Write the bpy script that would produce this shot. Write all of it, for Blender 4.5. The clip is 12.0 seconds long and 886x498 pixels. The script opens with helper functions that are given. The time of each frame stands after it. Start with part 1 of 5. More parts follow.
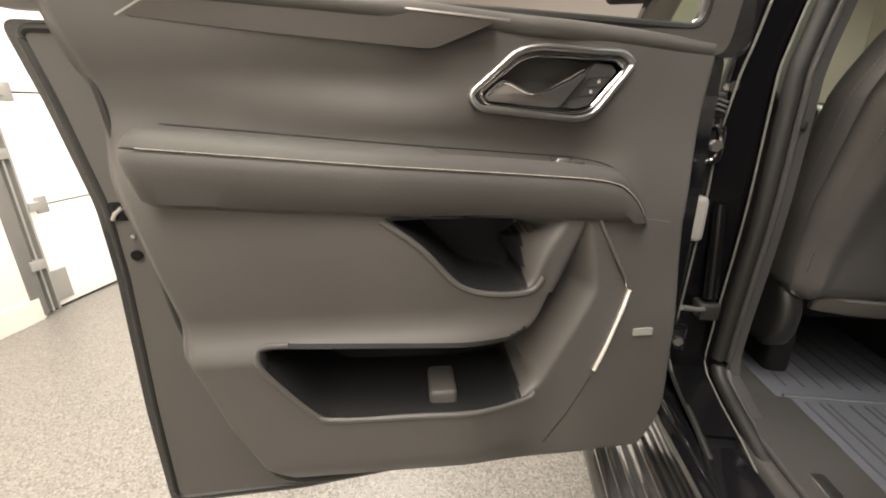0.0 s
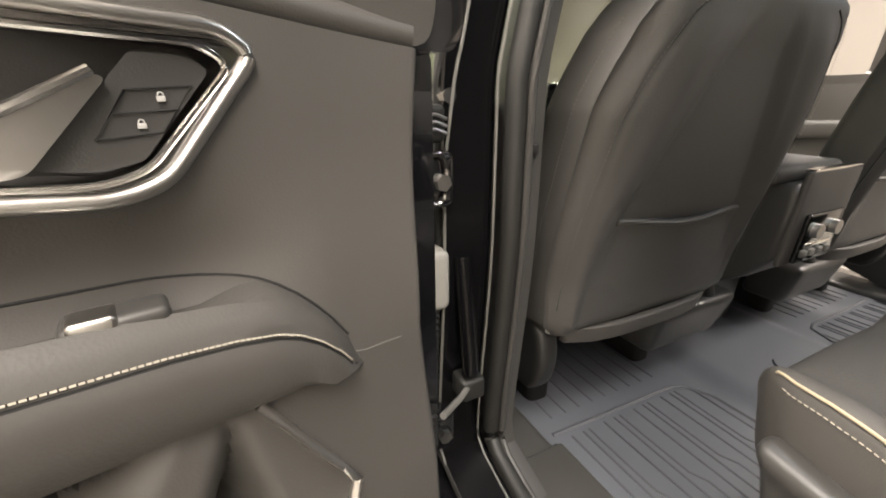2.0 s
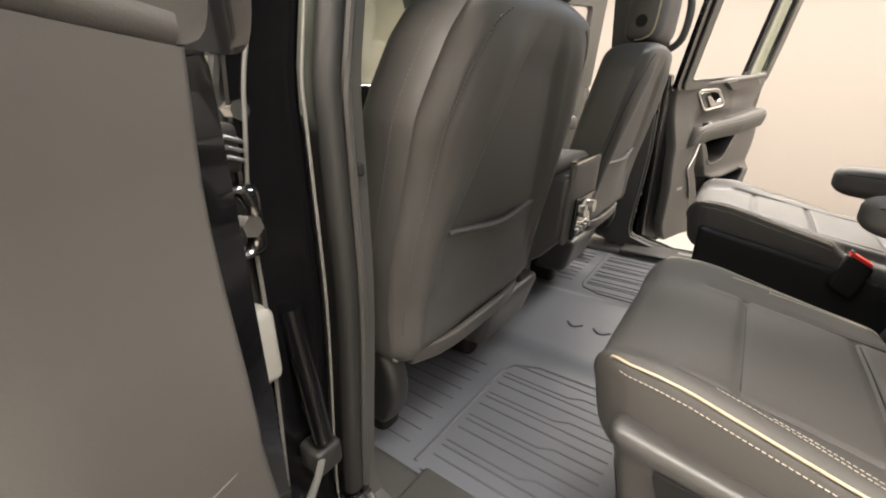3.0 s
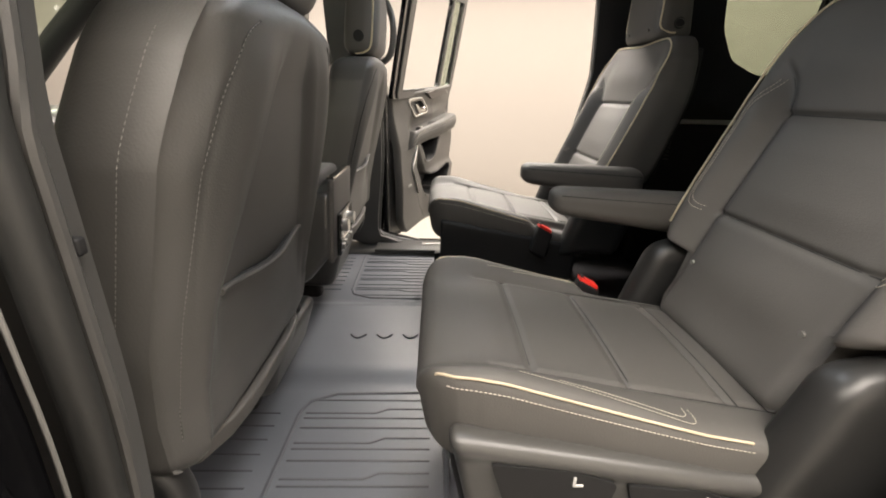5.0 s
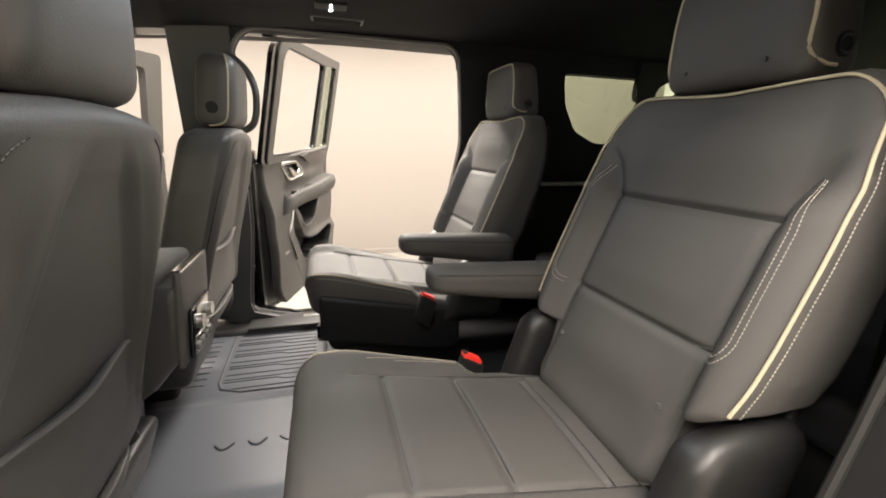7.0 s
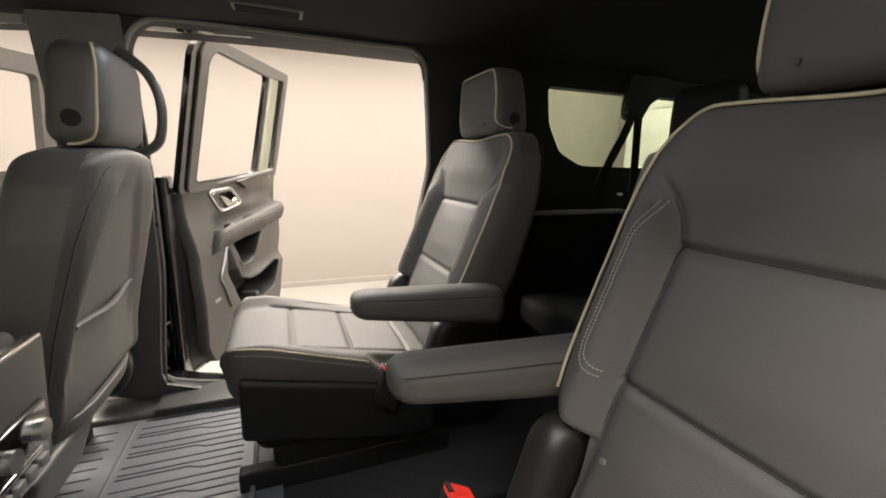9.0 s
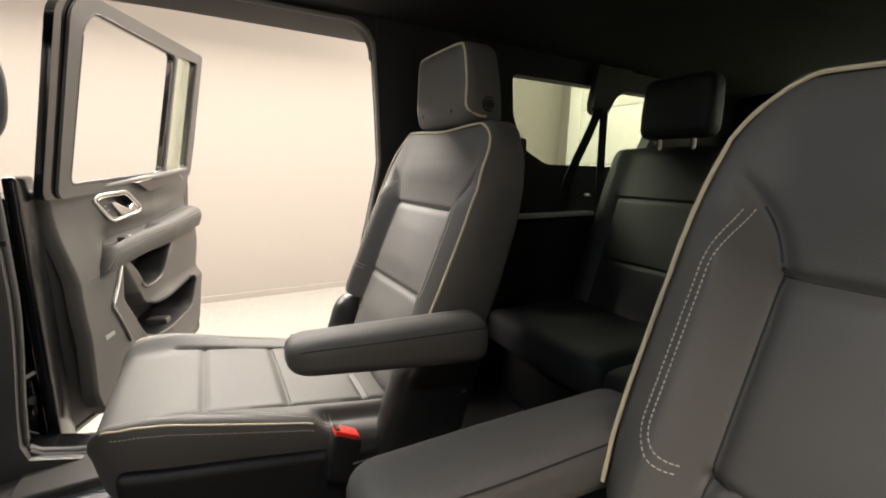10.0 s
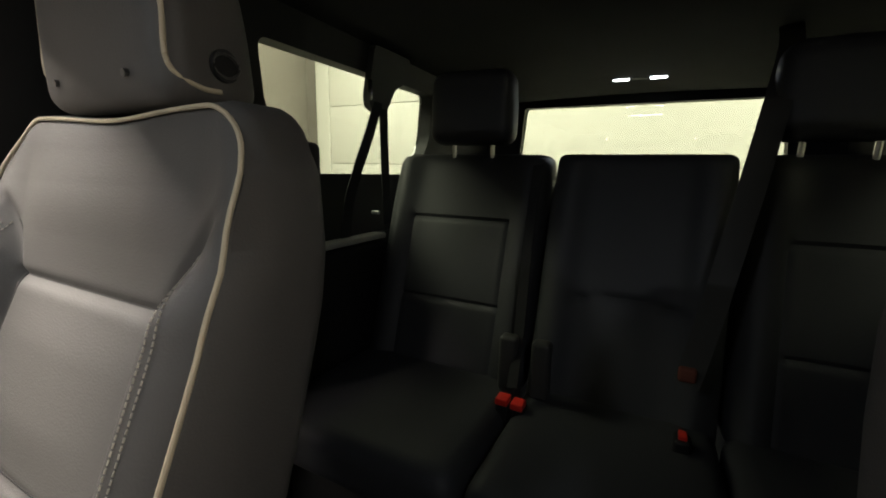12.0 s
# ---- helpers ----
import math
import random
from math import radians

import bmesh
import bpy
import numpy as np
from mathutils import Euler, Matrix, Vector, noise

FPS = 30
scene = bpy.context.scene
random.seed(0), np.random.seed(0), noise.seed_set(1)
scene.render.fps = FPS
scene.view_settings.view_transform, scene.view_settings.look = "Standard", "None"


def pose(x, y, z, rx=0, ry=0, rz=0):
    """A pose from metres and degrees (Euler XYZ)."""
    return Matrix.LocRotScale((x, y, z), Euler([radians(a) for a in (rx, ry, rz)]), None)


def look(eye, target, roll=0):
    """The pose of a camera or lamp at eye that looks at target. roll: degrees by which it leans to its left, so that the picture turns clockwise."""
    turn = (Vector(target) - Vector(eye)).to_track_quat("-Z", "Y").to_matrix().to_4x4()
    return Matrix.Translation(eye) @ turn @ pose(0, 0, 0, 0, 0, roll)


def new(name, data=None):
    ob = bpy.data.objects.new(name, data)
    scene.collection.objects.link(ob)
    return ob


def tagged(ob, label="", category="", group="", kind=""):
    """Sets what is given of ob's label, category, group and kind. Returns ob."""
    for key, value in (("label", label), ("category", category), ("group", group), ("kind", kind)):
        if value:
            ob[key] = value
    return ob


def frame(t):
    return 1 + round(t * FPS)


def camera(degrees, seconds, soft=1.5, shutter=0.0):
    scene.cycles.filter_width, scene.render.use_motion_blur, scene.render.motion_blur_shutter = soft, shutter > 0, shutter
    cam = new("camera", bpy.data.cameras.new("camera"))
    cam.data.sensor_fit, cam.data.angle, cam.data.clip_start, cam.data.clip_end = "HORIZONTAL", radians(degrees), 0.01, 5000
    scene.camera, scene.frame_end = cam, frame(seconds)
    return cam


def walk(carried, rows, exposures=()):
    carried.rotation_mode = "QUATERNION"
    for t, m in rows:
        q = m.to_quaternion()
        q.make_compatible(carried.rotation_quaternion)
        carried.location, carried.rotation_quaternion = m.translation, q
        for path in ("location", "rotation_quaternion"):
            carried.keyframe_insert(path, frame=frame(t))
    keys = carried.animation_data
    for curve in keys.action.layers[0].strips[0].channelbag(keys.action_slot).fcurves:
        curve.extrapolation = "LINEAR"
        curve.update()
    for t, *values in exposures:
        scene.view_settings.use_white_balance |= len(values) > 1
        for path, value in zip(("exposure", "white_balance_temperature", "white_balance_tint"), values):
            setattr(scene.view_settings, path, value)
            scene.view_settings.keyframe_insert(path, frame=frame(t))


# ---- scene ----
from mathutils.geometry import tessellate_polygon
# car frame: x to the car's right, y forward, z up from the garage floor
cam = camera(94.1, 12.0, soft=1.9)
PATH = [
    (0, (-1.354, -0.074, 1.187), (-1.606, 1.804, 0.546), -0.6),
    (0.5, (-1.314, 0.021, 1.217), (-1.503, 1.9, 0.557), -0.8),
    (1, (-1.222, 0.144, 1.216), (-1.217, 2.028, 0.545), -0.7),
    (1.5, (-1.187, 0.241, 1.212), (-0.84, 2.09, 0.535), -0.9),
    (2, (-1.176, 0.311, 1.224), (-0.367, 1.999, 0.52), -0.6),
    (2.5, (-1.157, 0.368, 1.231), (0.047, 1.791, 0.505), -0.3),
    (3, (-1.147, 0.413, 1.239), (0.366, 1.506, 0.52), -0.2),
    (3.5, (-1.125, 0.446, 1.246), (0.582, 1.192, 0.518), 0.4),
    (5.5, (-1.106, 0.504, 1.277), (0.766, 0.288, 0.607), 1.2),
    (6, (-1.087, 0.49, 1.291), (0.783, 0.133, 0.678), 1.2),
    (6.5, (-1.074, 0.475, 1.32), (0.791, 0.004, 0.773), 1.3),
    (7, (-1.054, 0.455, 1.337), (0.806, -0.097, 0.852), 1.3),
    (9, (-0.728, 0.363, 1.347), (1.101, -0.348, 0.96), 1.1),
    (9.4, (-0.645, 0.364, 1.354), (1.157, -0.417, 0.974), 1.1),
    (10, (-0.49, 0.32, 1.34), (1.219, -0.647, 0.958), 1.1),
    (10.5, (-0.343, 0.261, 1.345), (1.243, -0.897, 0.966), 1.1),
    (11, (-0.241, 0.2, 1.371), (1.157, -1.179, 0.993), 1.0),
    (11.5, (-0.165, 0.12, 1.386), (0.998, -1.465, 1.015), 0.9),
    (12, (-0.099, 0.057, 1.383), (0.789, -1.695, 1.006), 1.1),
]
walk(cam, [(t, look(eye, target, roll)) for t, eye, target, roll in PATH], [(0.0, -0.1, 6500, 10), (1.0, 0.1, 6500, 10), (1.6, 0.15, 6500, 10), (2.4, 0.30, 6500, 10), (5.5, 0.34, 6500, 10), (7.2, 0.38, 6500, 10), (9.0, 0.30, 6500, 10), (10.5, 0.40, 6500, 10), (11.5, 0.15, 6300, 10), (12.0, 0.12, 6500, 10)])

# ---------------------------------------------------------------- light
world = bpy.data.worlds.new("world")
scene.world = world
world.use_nodes = True
world.node_tree.nodes["Background"].inputs[0].default_value = (1.0, 0.95, 0.88, 1)
world.node_tree.nodes["Background"].inputs[1].default_value = 0.05


def area_lamp(name, x, y, z, sx, sy, watts, colour):
    data = bpy.data.lights.new(name, "AREA")
    data.shape, data.size, data.size_y, data.energy, data.color = "RECTANGLE", sx, sy, watts, colour
    ob = new(name, data)
    ob.matrix_basis = pose(x, y, z)
    return ob


WARM = (1.0, 0.905, 0.805)
area_lamp("ceiling_lamp_right", 2.2, 0.3, 3.64, 1.2, 8.0, 62, WARM)
area_lamp("ceiling_lamp_left", -1.6, -1.5, 3.64, 0.8, 3.4, 300, WARM)
area_lamp("ceiling_lamp_front_left", -2.6, 2.2, 3.64, 1.2, 4.0, 115, WARM)
# Added wall-washer with no known fixture; brightens the walls behind the tinted windows.
area_lamp("rear_wall_fill", 2.3, -2.9, 3.64, 2.6, 1.2, 200, WARM)
for side, mid, length, watts in ((1, 1.6, 6.0, 1020), (-1, 1.8, 4.0, 260)):
    strip = area_lamp("ceiling_strip_light", 0, 0, 0, length, 1.1, watts, WARM)
    strip.matrix_basis = look(((2.8 if side > 0 else -2.3), mid, 3.5), (side * 0.5, mid, 0.8))
COOL = (0.80, 0.90, 1.0)
for lx, ly in ((0.42, 0.40), (-0.42, 0.40)):
    area_lamp("dome_lamp_light", lx, ly, 1.735, 0.05, 0.03, 2.4, (0.88, 0.93, 0.97))
area_lamp("rear_dome_lamp_light", 0.0, -1.78, 1.70, 0.16, 0.03, 0.6, COOL)


# ---------------------------------------------------------------- materials
def material(name, colour, rough=0.5, metal=0.0, grain=0.0, scale=400.0, blotch=0.12, bump=0.1, coat=0.0, spec=0.5):
    m = bpy.data.materials.new(name)
    m.use_nodes = True
    nt = m.node_tree
    b = nt.nodes["Principled BSDF"]
    b.inputs["Roughness"].default_value, b.inputs["Metallic"].default_value = rough, metal
    b.inputs["Coat Weight"].default_value = coat
    b.inputs["Specular IOR Level"].default_value = spec
    tex = nt.nodes.new("ShaderNodeTexCoord")
    big = nt.nodes.new("ShaderNodeTexNoise")
    big.inputs["Scale"].default_value, big.inputs["Detail"].default_value = 7.0, 4.0
    nt.links.new(tex.outputs["Object"], big.inputs["Vector"])
    mix = nt.nodes.new("ShaderNodeMix")
    mix.data_type = "RGBA"
    mix.inputs[6].default_value = (*[c * (1 - blotch) for c in colour], 1)
    mix.inputs[7].default_value = (*[min(1, c * (1 + blotch)) for c in colour], 1)
    nt.links.new(big.outputs["Fac"], mix.inputs[0])
    nt.links.new(mix.outputs[2], b.inputs["Base Color"])
    if rough > 0.2:
        mr = nt.nodes.new("ShaderNodeMapRange")
        mr.inputs[3].default_value, mr.inputs[4].default_value = rough - 0.07, rough + 0.07
        nt.links.new(big.outputs["Fac"], mr.inputs[0])
        nt.links.new(mr.outputs[0], b.inputs["Roughness"])
    if grain > 0:
        fine = nt.nodes.new("ShaderNodeTexVoronoi")
        fine.inputs["Scale"].default_value = scale
        nt.links.new(tex.outputs["Object"], fine.inputs["Vector"])
        bp = nt.nodes.new("ShaderNodeBump")
        bp.inputs["Strength"].default_value, bp.inputs["Distance"].default_value = bump, grain
        nt.links.new(fine.outputs["Distance"], bp.inputs["Height"])
        nt.links.new(bp.outputs["Normal"], b.inputs["Normal"])
    return m


def glass(name, tint, gloss=1.0):
    m = bpy.data.materials.new(name)
    m.use_nodes = True
    nt = m.node_tree
    out = nt.nodes["Material Output"]
    nt.nodes.remove(nt.nodes["Principled BSDF"])
    tr, gl, mx = nt.nodes.new("ShaderNodeBsdfTransparent"), nt.nodes.new("ShaderNodeBsdfGlossy"), nt.nodes.new("ShaderNodeMixShader")
    tr.inputs[0].default_value = (*tint, 1)
    gl.inputs["Roughness"].default_value = 0.02
    lw, pw, mr = nt.nodes.new("ShaderNodeLayerWeight"), nt.nodes.new("ShaderNodeMath"), nt.nodes.new("ShaderNodeMath")
    lw.inputs[0].default_value = 0.5
    pw.operation, pw.inputs[1].default_value = "POWER", 5.0
    mr.operation, mr.inputs[1].default_value, mr.inputs[2].default_value = "MULTIPLY_ADD", 0.85 * gloss, 0.04 * gloss
    nt.links.new(lw.outputs["Facing"], pw.inputs[0])
    nt.links.new(pw.outputs[0], mr.inputs[0])
    nt.links.new(mr.outputs[0], mx.inputs[0])
    nt.links.new(tr.outputs[0], mx.inputs[1])
    nt.links.new(gl.outputs[0], mx.inputs[2])
    nt.links.new(mx.outputs[0], out.inputs[0])
    return m


def glow(name, colour, strength):
    m = bpy.data.materials.new(name)
    m.use_nodes = True
    b = m.node_tree.nodes["Principled BSDF"]
    b.inputs["Base Color"].default_value = (*colour, 1)
    b.inputs["Emission Color"].default_value, b.inputs["Emission Strength"].default_value = (*colour, 1), strength
    return m


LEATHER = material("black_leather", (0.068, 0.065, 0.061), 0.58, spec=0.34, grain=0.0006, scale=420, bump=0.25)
# Third-row copy of the seat leather, darkened for the deep shade back there.
THIRDROW = material("shaded_black_leather", (0.033, 0.034, 0.037), 0.55, spec=0.34, grain=0.0006, scale=420, bump=0.25)
LEATHER_BACK = material("black_vinyl", (0.064, 0.062, 0.059), 0.52, grain=0.0006, scale=380, bump=0.25)
DOORSKIN = material("door_plastic", (0.074, 0.070, 0.065), 0.5, spec=0.42, grain=0.0005, scale=600, bump=0.2)
PLASTIC = material("black_plastic", (0.046, 0.045, 0.043), 0.40, grain=0.0004, scale=700, bump=0.15)
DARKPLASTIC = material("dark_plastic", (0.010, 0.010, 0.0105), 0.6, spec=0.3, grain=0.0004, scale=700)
WOOD = material("dark_wood_trim", (0.035, 0.030, 0.026), 0.4, grain=0.0004, scale=90)
PIPING = material("cream_piping", (0.43, 0.37, 0.26), 0.6, grain=0.0003, scale=900)
THREAD = material("cream_thread", (0.36, 0.335, 0.28), 0.7)
# Mat rubber darkened on raised ribs and bumps to stand for their shadow side.
SHADEDMAT = material("shaded_mat_rubber", (0.066, 0.070, 0.080), 0.5)
PLUG = material("pale_grey_plug", (0.27, 0.265, 0.245), 0.5)
DARKSEAM = material("dark_seam", (0.008, 0.008, 0.008), 0.7)
CHROME = material("satin_chrome", (0.75, 0.73, 0.70), 0.16, 1.0, blotch=0.04)
SATIN = material("satin_metal", (0.78, 0.76, 0.73), 0.3, 1.0, blotch=0.04)
STEEL = material("brushed_steel", (0.50, 0.49, 0.47), 0.32, 1.0)
PAINT = material("black_car_paint", (0.006, 0.006, 0.007), 0.12, coat=1.0, blotch=0.05)
RUBBER = material("black_rubber", (0.014, 0.014, 0.013), 0.55, grain=0.0005, scale=500)
MAT = material("rubber_floor_mat", (0.094, 0.100, 0.114), 0.45, grain=0.0006, scale=500)
WEBBING = material("black_belt_webbing", (0.020, 0.020, 0.021), 0.9, spec=0.15, grain=0.0006, scale=900)
CARPET = material("black_carpet", (0.020, 0.020, 0.023), 0.95, grain=0.002, scale=700, bump=0.5)
HEADLINER = material("black_headliner", (0.006, 0.006, 0.0065), 0.95, grain=0.001, scale=800)
RED = material("red_buckle_button", (0.65, 0.03, 0.02), 0.4)
GREYPART = material("grey_moulding", (0.14, 0.137, 0.128), 0.5, grain=0.0004, scale=300)
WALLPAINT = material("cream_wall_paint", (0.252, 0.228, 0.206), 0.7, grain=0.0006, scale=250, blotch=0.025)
# Paler copy of the wall paint; the left walls' missing light is in its colour.
LITWALLPAINT = material("lit_wall_paint", (0.66, 0.625, 0.575), 0.7, grain=0.0006, scale=250, blotch=0.03)
DOORWHITE = material("white_garage_door", (0.80, 0.78, 0.74), 0.5, grain=0.0006, scale=300, blotch=0.03)
GALV = material("galvanised_steel", (0.45, 0.45, 0.43), 0.45, 0.7)
TINT = glass("privacy_glass", (0.58, 0.625, 0.55))
CLEAR = glass("clear_glass", (0.90, 0.95, 0.88))
LENS = glow("lamp_lens", (0.85, 0.92, 1.0), 14.0)
BLACKGLOSS = material("gloss_black", (0.008, 0.008, 0.008), 0.1, coat=0.6)
HINGECOVER = material("dark_moulded_plastic", (0.014, 0.014, 0.0138), 0.42, grain=0.0004, scale=700)
JAMB = material("black_jamb_paint", (0.004, 0.004, 0.0045), 0.2, spec=0.25, blotch=0.05)
SMOKED = material("smoked_chrome", (0.30, 0.29, 0.28), 0.24, 1.0, blotch=0.05)
# Satin moulding lightened to hold the window's reflection along the ledge.
LEDGE = material("lightened_satin_moulding", (0.34, 0.34, 0.325), 0.35, grain=0.0004, scale=500)
GREYWEB = material("grey_belt_webbing", (0.055, 0.055, 0.052), 0.85, spec=0.2, grain=0.0006, scale=900)
DULLRED = material("dull_red_label", (0.20, 0.060, 0.038), 0.6)
ICON = material("white_print", (0.42, 0.42, 0.41), 0.5)


def epoxy():
    m = bpy.data.materials.new("speckled_epoxy_floor")
    m.use_nodes = True
    nt = m.node_tree
    b = nt.nodes["Principled BSDF"]
    tex = nt.nodes.new("ShaderNodeTexCoord")
    v = nt.nodes.new("ShaderNodeTexVoronoi")
    v.inputs["Scale"].default_value = 165
    nt.links.new(tex.outputs["Object"], v.inputs["Vector"])
    sep = nt.nodes.new("ShaderNodeSeparateColor")
    nt.links.new(v.outputs["Color"], sep.inputs[0])
    ramp = nt.nodes.new("ShaderNodeValToRGB")
    ramp.color_ramp.interpolation = "CONSTANT"
    e = ramp.color_ramp.elements
    e[0].position, e[0].color = 0.0, (0.14, 0.136, 0.125, 1)
    e[1].position, e[1].color = 0.16, (0.205, 0.196, 0.178, 1)
    for p, c in ((0.5, (0.235, 0.224, 0.20)), (0.78, (0.29, 0.277, 0.25)), (0.93, (0.16, 0.156, 0.146))):
        k = e.new(p)
        k.color = (*c, 1)
    nt.links.new(sep.outputs[0], ramp.inputs[0])
    nt.links.new(ramp.outputs[0], b.inputs["Base Color"])
    b.inputs["Roughness"].default_value = 0.35
    n = nt.nodes.new("ShaderNodeTexNoise")
    n.inputs["Scale"].default_value = 60
    nt.links.new(tex.outputs["Object"], n.inputs["Vector"])
    bp = nt.nodes.new("ShaderNodeBump")
    bp.inputs["Strength"].default_value, bp.inputs["Distance"].default_value = 0.2, 0.001
    nt.links.new(n.outputs["Fac"], bp.inputs["Height"])
    nt.links.new(bp.outputs["Normal"], b.inputs["Normal"])
    return m


EPOXY = epoxy()


# ---------------------------------------------------------------- mesh helpers
def thing(name, x, y, z, label, category, group=""):
    ob = new(name)
    ob.location = (x, y, z)
    ob.empty_display_size = 0.05
    return tagged(ob, label, category, group)


def origin(ob):
    p = Vector((0, 0, 0))
    while ob:
        p += ob.location
        ob = ob.parent
    return p


def part(name, bm, mat, parent=None, label="", mirror=False, smooth=True, kind=""):
    """Links a bmesh in car coordinates as one mesh under its thing."""
    if mirror:
        bmesh.ops.scale(bm, vec=(-1, 1, 1), verts=bm.verts)
        bmesh.ops.reverse_faces(bm, faces=bm.faces)
    if parent:
        bmesh.ops.translate(bm, vec=-origin(parent), verts=bm.verts)
    me = bpy.data.meshes.new(name)
    bm.to_mesh(me)
    bm.free()
    me.materials.append(mat)
    if smooth:
        me.polygons.foreach_set("use_smooth", [True] * len(me.polygons))
        me.set_sharp_from_angle(angle=radians(42))
    ob = new(name, me)
    ob.parent = parent
    return tagged(ob, label, kind=kind)


def rbox(h, r, n=(8, 8, 8), move=None, at=(0, 0, 0)):
    """A box of half sizes h with edges rounded by r, moved point by point by move(x, y, z)."""
    bm = bmesh.new()
    hx, hy, hz = h
    seen = {}

    def axis(k, half):
        # more points in the rounded ends
        out = [-half + r * (1 - math.cos(math.pi / 2 * i / 4)) for i in range(4)]
        out += [-half + r + (2 * half - 2 * r) * i / k for i in range(k + 1)]
        out += [half - r * (1 - math.cos(math.pi / 2 * (3 - i) / 4)) for i in range(4)]
        return out
    ax = [axis(n[i], h[i]) for i in range(3)]

    def vert(p):
        key = tuple(round(c, 6) for c in p)
        if key not in seen:
            v = Vector(p)
            inner = Vector([max(-(h[i] - r), min(h[i] - r, v[i])) for i in range(3)])
            d = v - inner
            if d.length > 1e-9:
                v = inner + d.normalized() * r
            if move:
                v = Vector(move(*v))
            seen[key] = bm.verts.new(v + Vector(at))
        return seen[key]
    for i in range(3):
        j, k = (i + 1) % 3, (i + 2) % 3
        for side in (-1, 1):
            for a in range(len(ax[j]) - 1):
                for b in range(len(ax[k]) - 1):
                    quad = []
                    for da, db in ((0, 0), (1, 0), (1, 1), (0, 1)):
                        p = [0, 0, 0]
                        p[i], p[j], p[k] = side * h[i], ax[j][a + da], ax[k][b + db]
                        quad.append(vert(p))
                    if side < 0:
                        quad.reverse()
                    if len(set(quad)) == 4:
                        bm.faces.new(quad)
    return bm


def tube(points, r, sides=8, closed=False, flat=1.0):
    """A tube of radius r along points."""
    bm = bmesh.new()
    pts = [Vector(p) for p in points]
    rings = []
    up = Vector((0.13, 0.21, 0.97)).normalized()
    for i, p in enumerate(pts):
        a = pts[i - 1] if i or closed else p
        b = pts[(i + 1) % len(pts)] if i + 1 < len(pts) or closed else p
        t = (b - a).normalized()
        s = t.cross(up).normalized()
        w = s.cross(t)
        rings.append([bm.verts.new(p + s * r * math.cos(2 * math.pi * k / sides) + w * r * flat * math.sin(2 * math.pi * k / sides)) for k in range(sides)])
    m = len(rings)
    for i in range(m if closed else m - 1):
        for k in range(sides):
            bm.faces.new((rings[i][k], rings[i][(k + 1) % sides], rings[(i + 1) % m][(k + 1) % sides], rings[(i + 1) % m][k]))
    if not closed:
        bm.faces.new(rings[0])
        bm.faces.new(rings[-1][::-1])
    bmesh.ops.recalc_face_normals(bm, faces=bm.faces)
    return bm


def spline(points, n=8, closed=False):
    """Points on a smooth curve through the given ones."""
    p = [Vector(q) for q in points]
    m = len(p)
    out = []
    for i in range(m if closed else m - 1):
        a, b, c, d = (p[(i + k) % m] if closed else p[max(0, min(m - 1, i + k))] for k in (-1, 0, 1, 2))
        for j in range(n):
            t = j / n
            out.append(0.5 * (2 * b + (c - a) * t + (2 * a - 5 * b + 4 * c - d) * t * t + (3 * b - a - 3 * c + d) * t ** 3))
    if not closed:
        out.append(p[-1])
    return out


def dashes(points, length, gap, r):
    """A row of stitches along a curve."""
    bm = bmesh.new()
    pts = [Vector(p) for p in points]
    at = [0.0]
    for a, b in zip(pts, pts[1:]):
        at.append(at[-1] + (b - a).length)

    def place(q):
        k = min(len(pts) - 2, max(0, int(np.searchsorted(at, q)) - 1))
        d = at[k + 1] - at[k]
        return pts[k].lerp(pts[k + 1], (q - at[k]) / d if d else 0.0)
    run = 0.0
    while run + length < at[-1]:
        a, b = place(run), place(run + length)
        t = (b - a).normalized()
        s = t.cross(Vector((0.3, 0.2, 0.9))).normalized()
        w = s.cross(t)
        vs = [[bm.verts.new(p + s * r * i + w * r * j) for i, j in ((1, 0), (0, 1), (-1, 0), (0, -1))] for p in (a, b)]
        for k in range(4):
            bm.faces.new((vs[0][k], vs[0][(k + 1) % 4], vs[1][(k + 1) % 4], vs[1][k]))
        bm.faces.new(vs[0][::-1])
        bm.faces.new(vs[1])
        run += length + gap
    bmesh.ops.recalc_face_normals(bm, faces=bm.faces)
    return bm


def plate(outer, holes, place, thick, inward=-1):
    """A sheet with holes: loops of (a, b), put in space by place(a, b, depth)."""
    bm = bmesh.new()
    rings = [[Vector((a, b, 0)) for a, b in loop] for loop in (outer, *holes)]
    flat = [p for ring in rings for p in ring]
    front = [bm.verts.new(place(p.x, p.y, 0)) for p in flat]
    back = [bm.verts.new(place(p.x, p.y, thick)) for p in flat]
    for a, b, c in tessellate_polygon(rings):
        if len({a, b, c}) == 3:
            bm.faces.new((front[a], front[b], front[c]))
            bm.faces.new((back[c], back[b], back[a]))
    start = 0
    for ring in rings:
        n = len(ring)
        for k in range(n):
            a, b = start + k, start + (k + 1) % n
            bm.faces.new((front[a], back[a], back[b], front[b]))
        start += n
    bmesh.ops.recalc_face_normals(bm, faces=bm.faces)
    return bm


def rounded(points, r, n=5):
    """A polygon with its corners rounded."""
    out = []
    m = len(points)
    for i in range(m):
        p, a, b = Vector(points[i]), Vector(points[i - 1]), Vector(points[(i + 1) % m])
        rr = min(r, (a - p).length * 0.45, (b - p).length * 0.45)
        s, e = p + (a - p).normalized() * rr, p + (b - p).normalized() * rr
        for k in range(n + 1):
            t = k / n
            q = s * (1 - t) ** 2 + p * 2 * t * (1 - t) + e * t * t
            out.append((q.x, q.y))
    return out


